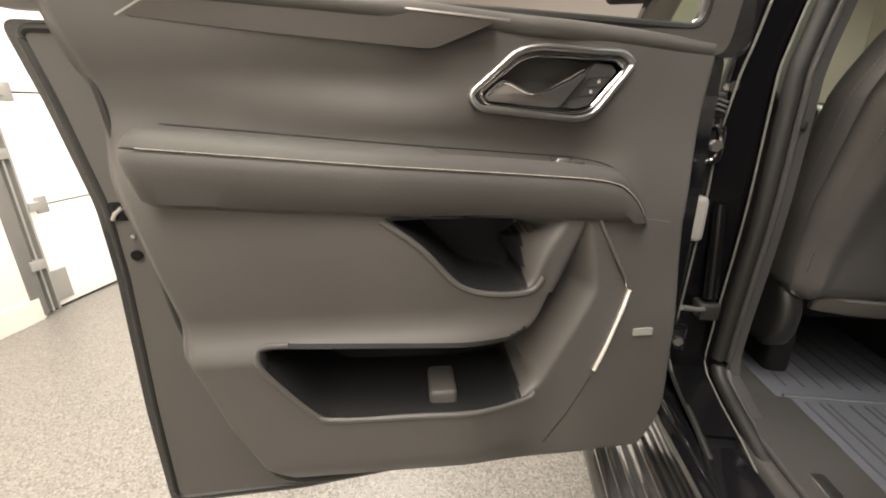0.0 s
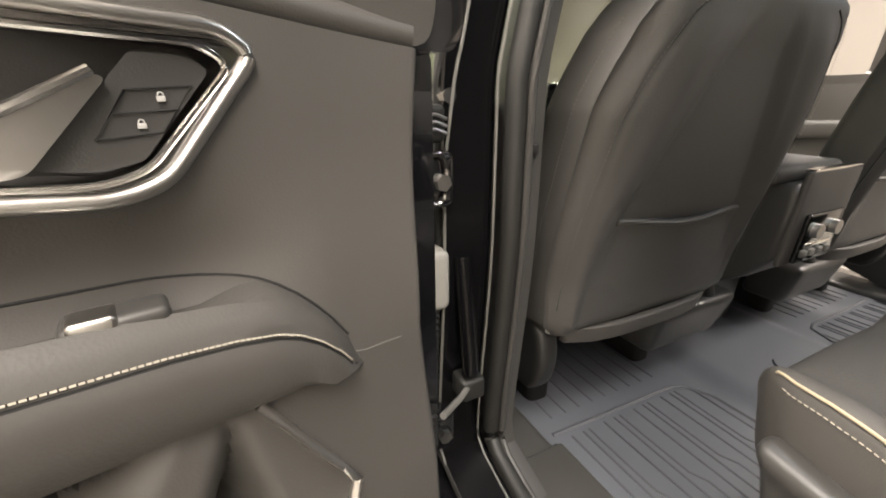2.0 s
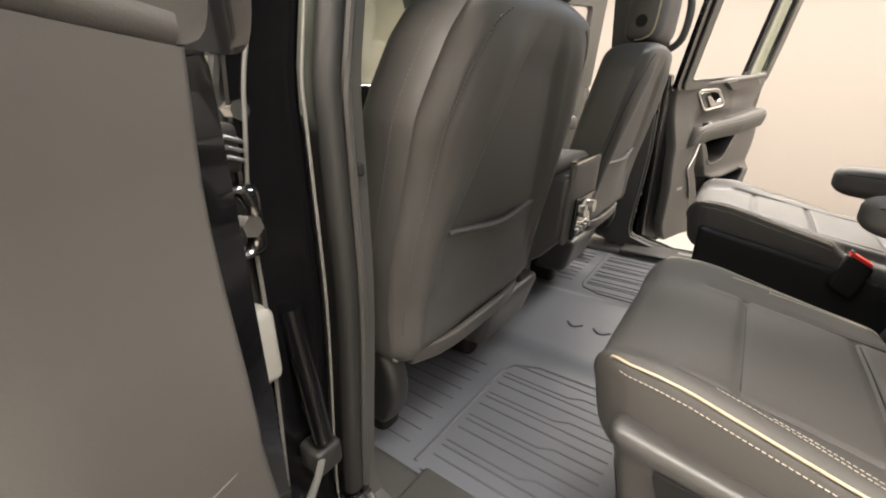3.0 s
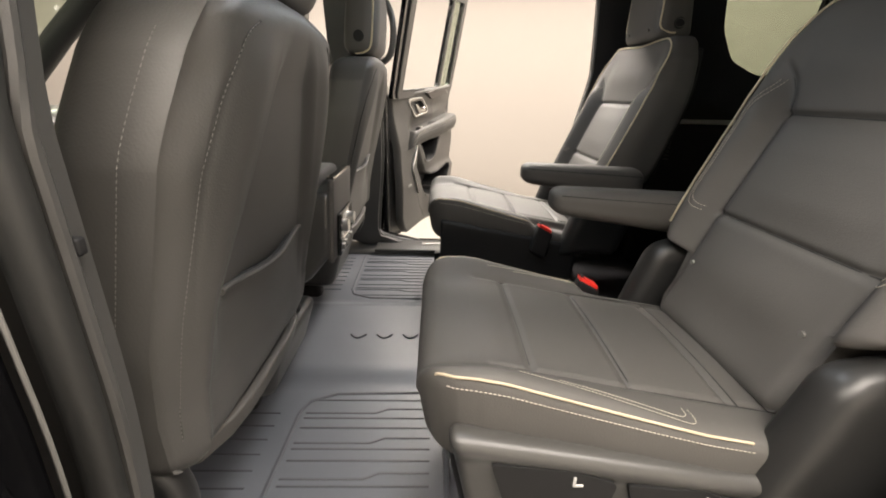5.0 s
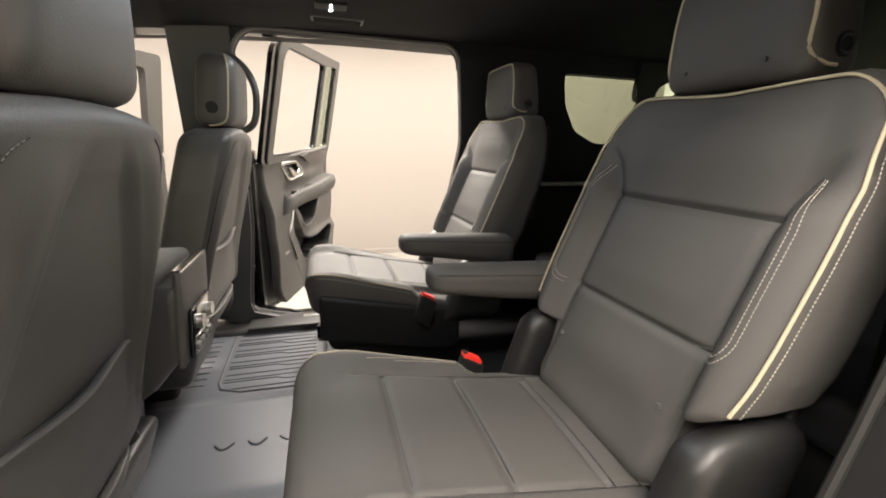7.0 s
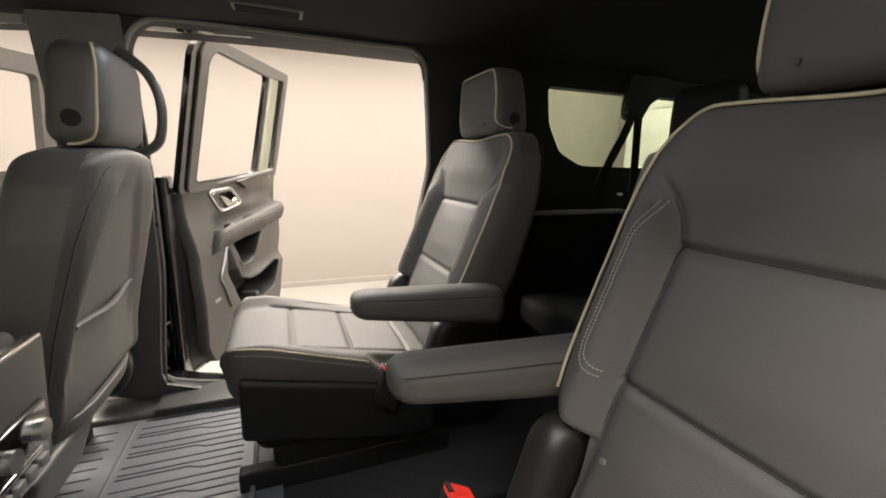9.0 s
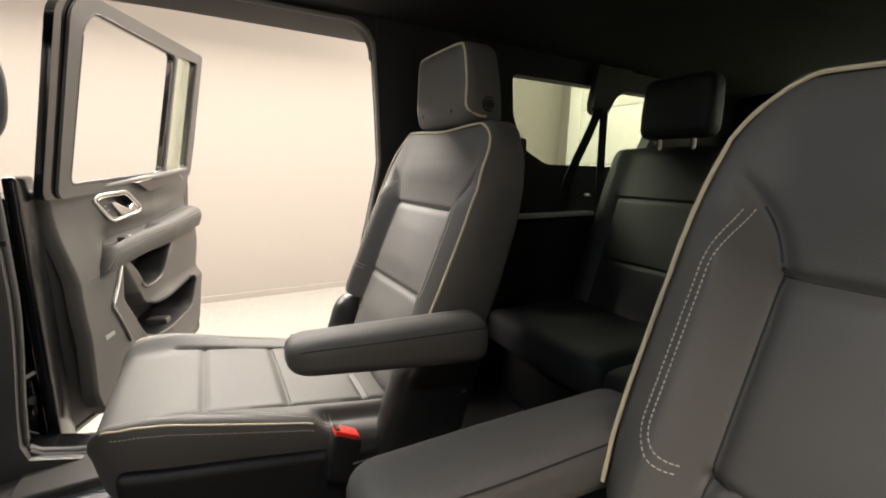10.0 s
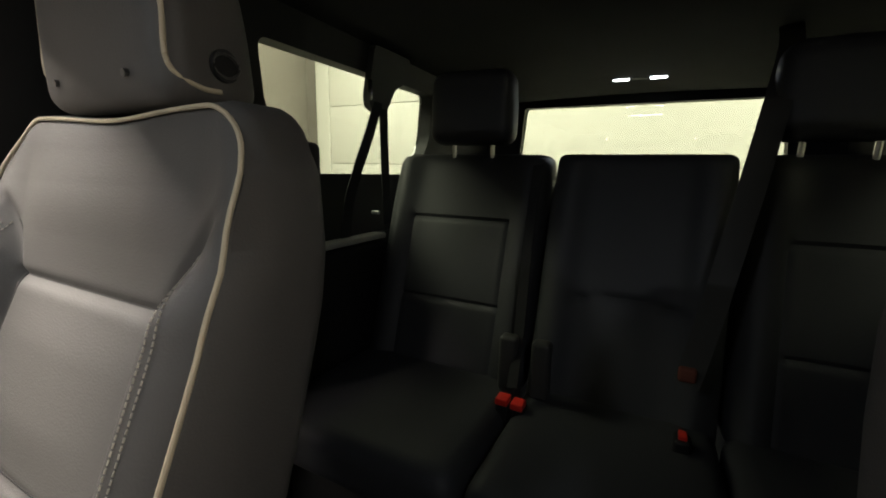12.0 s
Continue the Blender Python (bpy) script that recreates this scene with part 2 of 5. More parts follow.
def box(x0, x1, y0, y1, z0, z1, r=0.006, n=(1, 1, 1), move=None):
    c = ((x0 + x1) / 2, (y0 + y1) / 2, (z0 + z1) / 2)
    return rbox((abs(x1 - x0) / 2, abs(y1 - y0) / 2, abs(z1 - z0) / 2), r, n, move, c)


def cylinder(a, b, r, sides=16, r2=None):
    bm = bmesh.new()
    a, b = Vector(a), Vector(b)
    t = (b - a).normalized()
    s = t.orthogonal().normalized()
    w = t.cross(s)
    rings = [[bm.verts.new(p + (s * math.cos(2 * math.pi * k / sides) + w * math.sin(2 * math.pi * k / sides)) * q) for k in range(sides)] for p, q in ((a, r), (b, r if r2 is None else r2))]
    for k in range(sides):
        bm.faces.new((rings[0][k], rings[0][(k + 1) % sides], rings[1][(k + 1) % sides], rings[1][k]))
    bm.faces.new(rings[0][::-1])
    bm.faces.new(rings[1])
    bmesh.ops.recalc_face_normals(bm, faces=bm.faces)
    return bm


def bump01(x, a, b):
    """Smooth step from 0 at a to 1 at b."""
    t = max(0.0, min(1.0, (x - a) / (b - a)))
    return t * t * (3 - 2 * t)


def dip(x, w):
    return math.exp(-(x / w) ** 2)


# ---------------------------------------------------------------- the garage
def structure(name, bm, mat, label):
    return tagged(part(name, bm, mat, smooth=False), label, name.split("_")[0], kind="structure")


X0, X1, Y0, Y1, ZC = -4.07, 4.03, -4.12, 7.5, 3.7
structure("floor", box(X0 - 0.3, X1 + 0.3, Y0 - 0.3, Y1 + 0.3, -0.1, 0.0, 0.004), EPOXY, "grey speckled epoxy garage floor")
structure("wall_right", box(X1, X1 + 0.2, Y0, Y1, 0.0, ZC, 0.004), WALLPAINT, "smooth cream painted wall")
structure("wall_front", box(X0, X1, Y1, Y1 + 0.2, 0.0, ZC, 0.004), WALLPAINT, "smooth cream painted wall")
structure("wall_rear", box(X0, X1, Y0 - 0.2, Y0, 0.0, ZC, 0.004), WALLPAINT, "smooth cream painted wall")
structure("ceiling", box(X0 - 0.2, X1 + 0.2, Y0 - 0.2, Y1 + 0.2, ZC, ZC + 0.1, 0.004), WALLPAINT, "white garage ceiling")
structure("wall_left", box(X0 - 0.2, X0, Y0, 1.86, 0.0, ZC, 0.004), LITWALLPAINT, "cream painted wall beside the garage door")
structure("wall_left_far", box(X0 - 0.2, X0, 5.0, Y1, 0.0, ZC, 0.004), LITWALLPAINT, "cream painted wall past the garage door")
structure("wall_lintel", box(X0 - 0.2, X0, 1.86, 5.0, 2.6, ZC, 0.004), LITWALLPAINT, "cream painted wall over the garage door")
structure("baseboard_left", box(X0, X0 + 0.012, Y0, 1.84, 0.0, 0.14, 0.003), LITWALLPAINT, "cream baseboard")
structure("baseboard_right", box(X1 - 0.012, X1, Y0, Y1, 0.0, 0.06, 0.003), WALLPAINT, "cream baseboard")


def garage_door():
    g = thing("garage_door", X0 - 0.08, 3.4, 0, "white sectional garage door, closed, with steel hinges", "garage door", "garage doors")
    for i in range(4):
        z0 = 0.01 + i * 0.65
        part("door_section", box(X0 - 0.10, X0 - 0.055, 1.86, 5.0, z0, z0 + 0.64, 0.008), DOORWHITE, g)
        part("hinge", box(X0 - 0.055, X0 - 0.045, 2.03, 2.10, z0 + 0.60, z0 + 0.70, 0.003), GALV, g, "galvanised hinge plate")
        part("roller_bracket", box(X0 - 0.05, X0 - 0.02, 1.97, 2.04, z0 + 0.625, z0 + 0.675, 0.003), GALV, g)
    part("corner_bracket", box(X0 - 0.055, X0 - 0.04, 1.96, 2.08, 0.05, 0.25, 0.003), GALV, g)
    part("bottom_seal", box(X0 - 0.10, X0 - 0.05, 1.86, 5.0, 0.0, 0.015, 0.004), RUBBER, g)
    t = thing("door_track", X0 - 0.03, 1.93, 0, "galvanised vertical garage door track on its brackets", "door track")
    part("rail", plate([(0, 0), (0.05, 0), (0.05, 0.012), (0.012, 0.012), (0.012, 0.04), (0.05, 0.04), (0.05, 0.052), (0, 0.052)], [],
                       lambda a, b, d: (X0 - 0.05 + a, 1.90 + b, 0.02 + d), 2.6), GALV, t)
    for z in (0.3, 0.95, 1.6, 2.2):
        part("bracket", box(X0 - 0.04, X0 + 0.02, 1.85, 1.93, z, z + 0.06, 0.003), GALV, t)
    part("jamb", box(X0 - 0.05, X0 + 0.01, 1.80, 1.875, 0.02, 2.6, 0.004), GREYPART, t, "bare wooden jamb board")


garage_door()


# ---------------------------------------------------------------- the vehicle shell
def lean_in(z, x=0.80):
    """The side of the body leans inwards above the belt line."""
    return x - max(0.0, z - 1.25) * 0.20


def roof_z(y):
    return 1.80 - 0.03 * (y - 0.3) ** 2 * (0.22 if y < 0.3 else 1.6)


QWIN = rounded([(-0.625, 1.668), (-0.66, 1.53), (-0.735, 1.42), (-0.86, 1.365), (-1.42, 1.362), (-1.47, 1.50), (-1.44, 1.668)], 0.03)
OUTER_QWIN = [(-1.02 + (y + 1.02) * 1.18 - 0.03, 1.515 + (z - 1.515) * 1.15) for y, z in QWIN]
def rear_edge(z):
    """The rear edge of the door opening: it bows back at the belt line and forward over the wheel."""
    return float(np.interp(z, [0.56, 0.70, 0.80, 0.95, 1.06, 1.18, 1.28, 1.35, 1.44, 1.55, 1.66], [0.10, 0.02, -0.025, -0.074, -0.107, -0.137, -0.158, -0.166, -0.157, -0.144, -0.130]))


SIDE_REAR = [(0.12, 0.50), (-0.20, 0.40), (-2.2, 0.40), (-2.2, 1.20), (-2.05, 1.76), (-0.125, 1.76)] + [(rear_edge(1.66 - 0.05 * i), 1.66 - 0.05 * i) for i in range(23)]


def body():
    b = thing("suv_body", 0, 0, 0.3, "black full-size sport utility vehicle with its doors open", "car")
    for mir in (False, True):
        part("quarter_trim", plate(SIDE_REAR, [QWIN], lambda y, z, d: (lean_in(z) + d, y, z), 0.05), DARKPLASTIC, b, "black quarter trim round a side window", mir)
        part("quarter_panel", plate([(-0.225, 0.40), (-2.25, 0.40), (-2.25, 1.2), (-2.08, 1.86), (-0.225, 1.86)], [OUTER_QWIN], lambda y, z, d: (lean_in(z, 0.90) + d * 0.5, y, z), 0.05), PAINT, b, "gloss black rear quarter panel", mir)
        part("quarter_window", plate(OUTER_QWIN, [], lambda y, z, d: (lean_in(z, 0.89) + d, y, z), 0.004), TINT, b, "tinted green rear side window", mir)
        part("roof_rail", box(0.70, 0.93, -2.1, 2.0, 1.74, 1.84, 0.03, (1, 20, 1), lambda x, y, z: (x - max(0, z) * 0.8, y, z + roof_z(y) - 1.80)), DARKPLASTIC, b, "", mir)
        arc = [(-0.05 - 0.08 * math.cos(a), 1.66 + 0.08 * math.sin(a)) for a in [math.pi / 2 * i / 8 for i in range(9)]]
        part("opening_corner", plate([(-0.15, 1.64), *[(y, z) for y, z in arc], (-0.03, 1.775), (-0.15, 1.775)], [], lambda y, z, d: (lean_in(z, 0.805) + d, y, z), 0.06), DARKPLASTIC, b, "", mir)
        front = 0.745 if not mir else 0.78
        arc2 = [(front - 0.10 + 0.10 * math.cos(a), 1.638 + 0.10 * math.sin(a)) for a in [math.pi / 2 * i / 8 for i in range(9)]]
        part("opening_corner", plate([(front + 0.03, 1.62), *arc2, (front - 0.12, 1.775), (front + 0.03, 1.775)], [], lambda y, z, d: (lean_in(z, 0.805) + d, y, z), 0.06), DARKPLASTIC, b, "", mir)
        edge = [(rear_edge(0.60 + 0.05 * i), 0.60 + 0.05 * i) for i in range(21)] + arc + [(0.1 * i, 1.739) for i in range(7)] + arc2[::-1]
        # Grey on the right seal paints in its lit edge; the left stays black.
        part("opening_seal", tube([(lean_in(z, 0.808), y + 0.003, z - 0.002) for y, z in edge], 0.007, 8), RUBBER if mir else GREYPART, b, "edge of the door seal", mir)
        part("sill", box(0.78, 0.98, -0.35, 2.1, 0.36, 0.545, 0.03), PAINT, b, "gloss black painted sill", mir)
        part("sill_trim", box(0.70, 0.86, -0.30, 2.0, 0.50, 0.565, 0.025), PLASTIC, b, "", mir)
    part("roof", box(-0.82, 0.82, -2.15, 1.75, 1.80, 1.86, 0.02, (6, 20, 1), lambda x, y, z: (x, y, z + roof_z(y) - 1.80 + 0.02 - 0.12 * x * x)), PAINT, b)
    part("headliner", box(-0.74, 0.74, -2.1, 1.65, 1.77, 1.79, 0.008, (10, 24, 1), lambda x, y, z: (x, y, z + roof_z(y) - 1.80 - 0.035 * x * x)), HEADLINER, b, "black cloth headliner")
    # tailgate with its window
    win = rounded([(-0.58, 1.32), (0.58, 1.32), (0.55, 1.705), (-0.55, 1.705)], 0.02)
    part("tailgate", plate([(-0.92, 0.4), (0.92, 0.4), (0.92, 1.25), (0.74, 1.80), (-0.74, 1.80), (-0.92, 1.25)], [win], lambda x, z, d: (x, -2.14 - d, z), 0.06), DARKPLASTIC, b, "black tailgate with a wide window")
    part("rear_window", plate(win, [], lambda x, z, d: (x, -2.17 - d, z), 0.004), TINT, b, "tinted green rear window")
    # floor and bulkhead
    part("floor_pan", box(-0.80, 0.80, -2.15, 2.3, 0.48, 0.535, 0.01), CARPET, b, "black carpeted floor pan")
    part("bulkhead", box(-0.95, 0.95, 2.25, 2.4, 0.36, 1.12, 0.03), PAINT, b)
    part("hood", box(-0.93, 0.93, 2.3, 3.7, 1.0, 1.2, 0.08, (4, 4, 1)), PAINT, b, "gloss black hood")
    part("windshield", plate([(-0.75, 0.0), (0.75, 0.0), (0.66, 0.85), (-0.66, 0.85)], [], lambda x, s, d: (x, 2.35 - s * 0.85, 1.16 + s * 0.70 + d), 0.005), CLEAR, b, "clear windshield")
    part("front_body", box(-0.94, 0.94, 2.38, 3.68, 0.36, 1.03, 0.06, (2, 2, 2)), PAINT, b, "gloss black front end")
    for mir in (False, True):
        for y in (2.98, -1.36):
            ring = [(0.80, y + 0.30 * math.cos(a), 0.40 + 0.30 * math.sin(a)) for a in [2 * math.pi * k / 40 for k in range(40)]]
            w = part("wheel", cylinder((0.72, y, 0.40), (0.88, y, 0.40), 0.05, 16), STEEL, b, "wheel", mir)
            part("tyre", tube(ring, 0.10, 12, True), RUBBER, w, "black rubber tyre", mir)
            part("rim", cylinder((0.74, y, 0.40), (0.87, y, 0.40), 0.23, 32), STEEL, w, "", mir)
        part("windshield_pillar", tube([(0.80, 2.4, 1.12), (0.74, 2.0, 1.45), (0.70, 1.62, 1.74)], 0.045, 10), DARKPLASTIC, b, "", mir)
    return b


body()


def pillar_y(z, rear=0.78):
    """The rear edge of the pillar; its foot sweeps back into the sill."""
    return rear + 0.03 * (1.0 - bump01(z, 0.60, 1.05)) - 0.26 * (1 - bump01(z, 0.535, 0.66)) ** 3


def b_pillar(mir, rear):
    """The pillar between the front and rear door openings, with seals and trim."""
    p = thing("door_pillar", -0.82 if not mir else 0.82, 0.88, 0.56, "black pillar with rubber seals between the door openings", "pillar", "door pillars")

    def side(z, x):
        return -(lean_in(z, x))

    def strip(name, x0, x1, y0, y1, z0, z1, mat, label=""):
        c = (z0 + z1) / 2
        return part(name, box(-1, 1, -1, 1, z0, z1, 0.02, (2, 2, 30), lambda x, y, z: (
            side(z + c, x1 + (x0 - x1) * (x + 1) / 2), pillar_y(z + c, rear) + y0 + (y1 - y0) * (y + 1) / 2, z)), mat, p, label, mir)
    strip("inner_trim", 0.796, 0.824, 0.0, 0.20, 0.55, 1.76, PLASTIC, "dark grey plastic pillar trim")
    strip("outer_panel", 0.85, 0.925, 0.042, 0.08 if not mir else 0.20, 0.50, 1.78, JAMB, "gloss black painted door jamb")
    zs = [0.54 + 1.2 * i / 60 for i in range(61)]
    sill = [(y, 0.552) for y in (-0.15, 0.0, 0.15, 0.3, 0.42)]

    def run(x, dy):
        return [(side(0.56, x), y, z) for y, z in sill] + [(side(z, x), pillar_y(z, rear) + dy, z) for z in zs]
    part("inner_seal", tube(run(0.838, 0.008), 0.015, 10), RUBBER, p, "ribbed black door seal", mir)
    part("seal_bead", tube(run(0.822, -0.004), 0.006, 8), PLASTIC, p, "", mir)
    part("seal_lip", tube(run(0.860, 0.020), 0.002, 8), GREYPART, p, "thin pale seal lip", mir)
    part("outer_seal", tube([(side(z, 0.93), pillar_y(z, rear) + 0.055, z) for z in zs], 0.007, 8), RUBBER, p, "", mir)
    part("check_strap", tube([(-0.885, 0.81, 0.767), (-0.93, 0.765, 0.785)] + ([] if mir else [(-0.985, 0.715, 0.812)]), 0.005, 8, flat=1.0), GREYPART, p, "steel door check strap", mir)
    part("strap_bracket", box(-0.915, -0.872, 0.785, 0.83, 0.748, 0.788, 0.008), RUBBER, p, "", mir)
    for k, z in enumerate((1.181, 1.190, 1.199)):
        part("spring_leaf", tube([(-0.969 + 0.002 * k, 0.798, z + 0.002), (-0.952, 0.794, z + 0.0015), (-0.936, 0.798, z - 0.004)], 0.0022, 8), STEEL, p, "bright hinge spring leaf", mir)
    part("spring_block", box(-0.972, -0.935, 0.800, 0.835, 1.165, 1.212, 0.008), RUBBER, p, "", mir)
    part("hinge_loop", tube(spline([(-0.962, 0.786, 1.153), (-0.950, 0.786, 1.152), (-0.942, 0.786, 1.130), (-0.945, 0.786, 1.100), (-0.956, 0.786, 1.089), (-0.975, 0.786, 1.097)], 5), 0.0035, 8), SMOKED, p, "glossy hinge arm", mir)
    for z in (0.66, 1.08):
        part("hinge", box(-0.985, -0.925, 0.79, 0.83, z, z + 0.075, 0.012), PAINT, p, "black painted door hinge", mir)
        part("hinge_pin", cylinder((-0.972, 0.788, z - 0.012), (-0.972, 0.788, z + 0.087), 0.009, 14), PAINT, p, "", mir)
        part("hinge_bolt", cylinder((-0.948, 0.790, z + 0.037), (-0.948, 0.780, z + 0.037), 0.011, 6), STEEL, p, "steel hinge bolt", mir)
    part("jamb_edge", tube([(side(z, 0.934 - 0.02 * bump01(z, 1.1, 1.3)), pillar_y(z, rear) + 0.030, z) for z in zs[3:]], 0.0022, 8), GREYPART, p, "pale folded jamb edge", mir)
    part("jamb_face", box(-1, 1, -1, 1, 0.56, 1.74, 0.01, (2, 1, 30), lambda x, y, z: (side(z + 1.15, 0.897 + 0.036 * x), pillar_y(z + 1.15, rear) + 0.036 + 0.004 * y, z)), JAMB, p, "", mir)
    part("jamb_fold", tube([(-0.895, 0.797, 0.80), (-0.902, 0.80, 0.90), (-0.905, 0.812, 1.0)], 0.014, 10), JAMB, p, "", mir)
    if mir:
        part("jamb_flange", box(-1.055, -0.93, 0.735, 0.765, 0.50, 1.30, 0.01), JAMB, p, "black jamb behind the door hinges", mir)
    else:
        part("harness_plug", box(-0.972, -0.928, 0.80, 0.845, 0.92, 1.015, 0.012), PLUG, p, "light grey wiring plug", mir)
        part("harness_boot", tube([(-0.952 - 0.0012 * i, 0.822 - 0.0022 * i + (0.002 if i % 2 else -0.002), 0.925 - 0.0040 * i) for i in range(44)], 0.013, 10), RUBBER, p, "ribbed rubber wiring boot", mir)
    part("striker_bump", box(-0.818, -0.808, rear - 0.010, rear + 0.004, 1.145, 1.160, 0.003), DARKPLASTIC, p, "", mir)
    if mir:
        pts = spline([(-0.725, 0.765, 1.645), (-0.715, 0.735, 1.625), (-0.705, 0.690, 1.575), (-0.705, 0.672, 1.50), (-0.712, 0.686, 1.41), (-0.730, 0.730, 1.375), (-0.745, 0.76, 1.370)], 5)
        part("grab_handle", tube(pts, 0.013, 10), PLASTIC, p, "moulded grab handle", mir)
    return p


b_pillar(False, 0.78)
b_pillar(True, 0.745)


# ---------------------------------------------------------------- doors
def hinged(angle, hx, hy, hz):
    """Door coordinates (from the hinge, towards the cabin, up) to the place of a left door that stands open."""
    c, s = math.cos(radians(angle)), math.sin(radians(angle))
    return lambda u, d, z: (-hx - c * u + s * d, hy - s * u - c * d, z + hz)


def bow(u, z=1.1):
    """The trim curves away towards the hinge."""
    upper = 0.028 * (1 - bump01(u, 0.45, 0.66)) * bump01(z, 0.98, 1.20)
    return -0.058 * math.tanh(1.69 * (max(0.0, 0.46 - u) / 0.35) ** 2.2 * (0.55 + 0.45 * bump01(z, 0.80, 1.0))) - upper


def panel_right(z):
    return float(np.interp(z, [0.525, 0.56, 0.60, 0.645, 0.90, 1.0, 1.28], [0.22, 0.168, 0.142, 0.130, 0.140, 0.146, 0.118]))


def panel_left(z):
    return float(np.interp(z, [0.545, 0.58, 0.63, 0.72, 0.836, 1.06, 1.33], [0.80, 0.845, 0.883, 0.925, 0.960, 1.0, 1.06]))


def belt(u):
    return 1.266 + 0.075 * (u - 0.18)


def bottom(u):
    return float(np.interp(u, [0.15, 0.25, 0.45, 0.80], [0.525, 0.540, 0.555, 0.562]))


def inside(u, z, loop):
    hit = False
    for i in range(len(loop)):
        (a, b), (c, d) = loop[i - 1], loop[i]
        if (b > z) != (d > z) and u < (c - a) * (z - b) / (d - b) + a:
            hit = not hit
    return hit


def gap_to(u, z, loop):
    best = (9.0, 0.0, 0.0)
    for i in range(len(loop)):
        (a, b), (c, d) = loop[i - 1], loop[i]
        l2 = (c - a) ** 2 + (d - b) ** 2
        t = max(0, min(1, ((u - a) * (c - a) + (z - b) * (d - b)) / l2)) if l2 else 0
        best = min(best, (math.hypot(u - a - t * (c - a), z - b - t * (d - b)), a + t * (c - a), b + t * (d - b)))
    return best


UPPER_POCKET = rounded([(0.655, 1.045), (0.60, 1.00), (0.545, 0.936), (0.49, 0.916), (0.425, 0.914), (0.40, 0.96), (0.345, 1.04)], 0.02, 3)
BIN = rounded([(0.850, 0.858), (0.46, 0.842), (0.42, 0.86), (0.395, 0.92), (0.345, 1.03), (0.322, 1.018), (0.300, 0.90), (0.395, 0.725), (0.44, 0.712), (0.745, 0.722), (0.78, 0.742), (0.835, 0.815)], 0.02, 3)


BEZEL = rounded([(0.526, 1.206), (0.458, 1.262), (0.430, 1.268), (0.294, 1.262), (0.275, 1.248), (0.336, 1.178), (0.362, 1.171), (0.512, 1.188)], 0.030)


def panel_depth(u, z):
    d = bow(u, z) - 0.014 * bump01(z, 1.16, 1.24) * bump01(u, 0.30, 0.45)
    # shallow scoop above the armrest, and the swell below it
    d -= 0.018 * dip(z - 1.215 - 0.06 * (u - 0.5), 0.040) * bump01(u, 0.48, 0.62) * (1 - 0.7 * bump01(u, 0.62, 0.95))
    d -= 0.034 * dip(z - 1.112 - 0.10 * (u - 0.35), 0.055) * bump01(u, 0.24, 0.36)
    d += 0.018 * dip(z - 1.0, 0.14) * bump01(u, 0.36, 0.60)
    d += 0.010 * bump01(z, 0.86, 0.90) * bump01(u, 0.36, 0.5)
    # the lower map pocket stands out
    d += 0.042 * (1 - bump01(z, 0.83, 0.90)) * bump01(u, 0.36, 0.55) * bump01(z, 0.54, 0.64)
    # ridge between the wide speaker wing and the pocket
    for loop, deep in ((UPPER_POCKET, 0.105), (BIN, 0.155)):
        if inside(u, z, loop):
            gap, nu, nz = gap_to(u, z, loop)
            w = 0.009 + 0.075 * (1 - bump01(nu, 0.385, 0.45))
            if nz > 0.835 and nu > 0.40 and loop is BIN:
                w = 0.022
            d -= deep * bump01(gap, 0.004, 0.004 + w)
    if inside(u, z, BEZEL):
        d -= 0.034 * bump01(gap_to(u, z, BEZEL)[0], 0.004, 0.012)
    # turned-in rim
    e = min(panel_left(z) - u, z - bottom(u))
    d -= (0.028 - 0.012 * bump01(z, 1.0, 1.1)) * (1 - bump01(e, 0.0, 0.03)) ** 1.5
    d -= 0.010 * (1 - bump01(u - panel_right(z), 0.0, 0.010)) ** 1.5
    return d


def lip(u, z, out):
    """A place that stands a little proud of the trim panel."""
    return (u, panel_depth(u, z) + out, z)


PANEL = []


def panel_grid(nu=260, nz=240):
    """Places of the moulded trim panel, worked out once for both doors."""
    if not PANEL:
        for i in range(nu + 1):
            col = []
            for k in range(nz + 1):
                f = k / nz
                u = 0.13 + 0.87 * i / nu
                z = bottom(u) + (belt(u) - bottom(u)) * f
                a, b = panel_right(z), panel_left(z)
                u = a + (b - a) * i / nu
                z = bottom(u) + (belt(u) - bottom(u)) * f
                col.append((u, panel_depth(u, z), z))
            PANEL.append(col)
    return PANEL


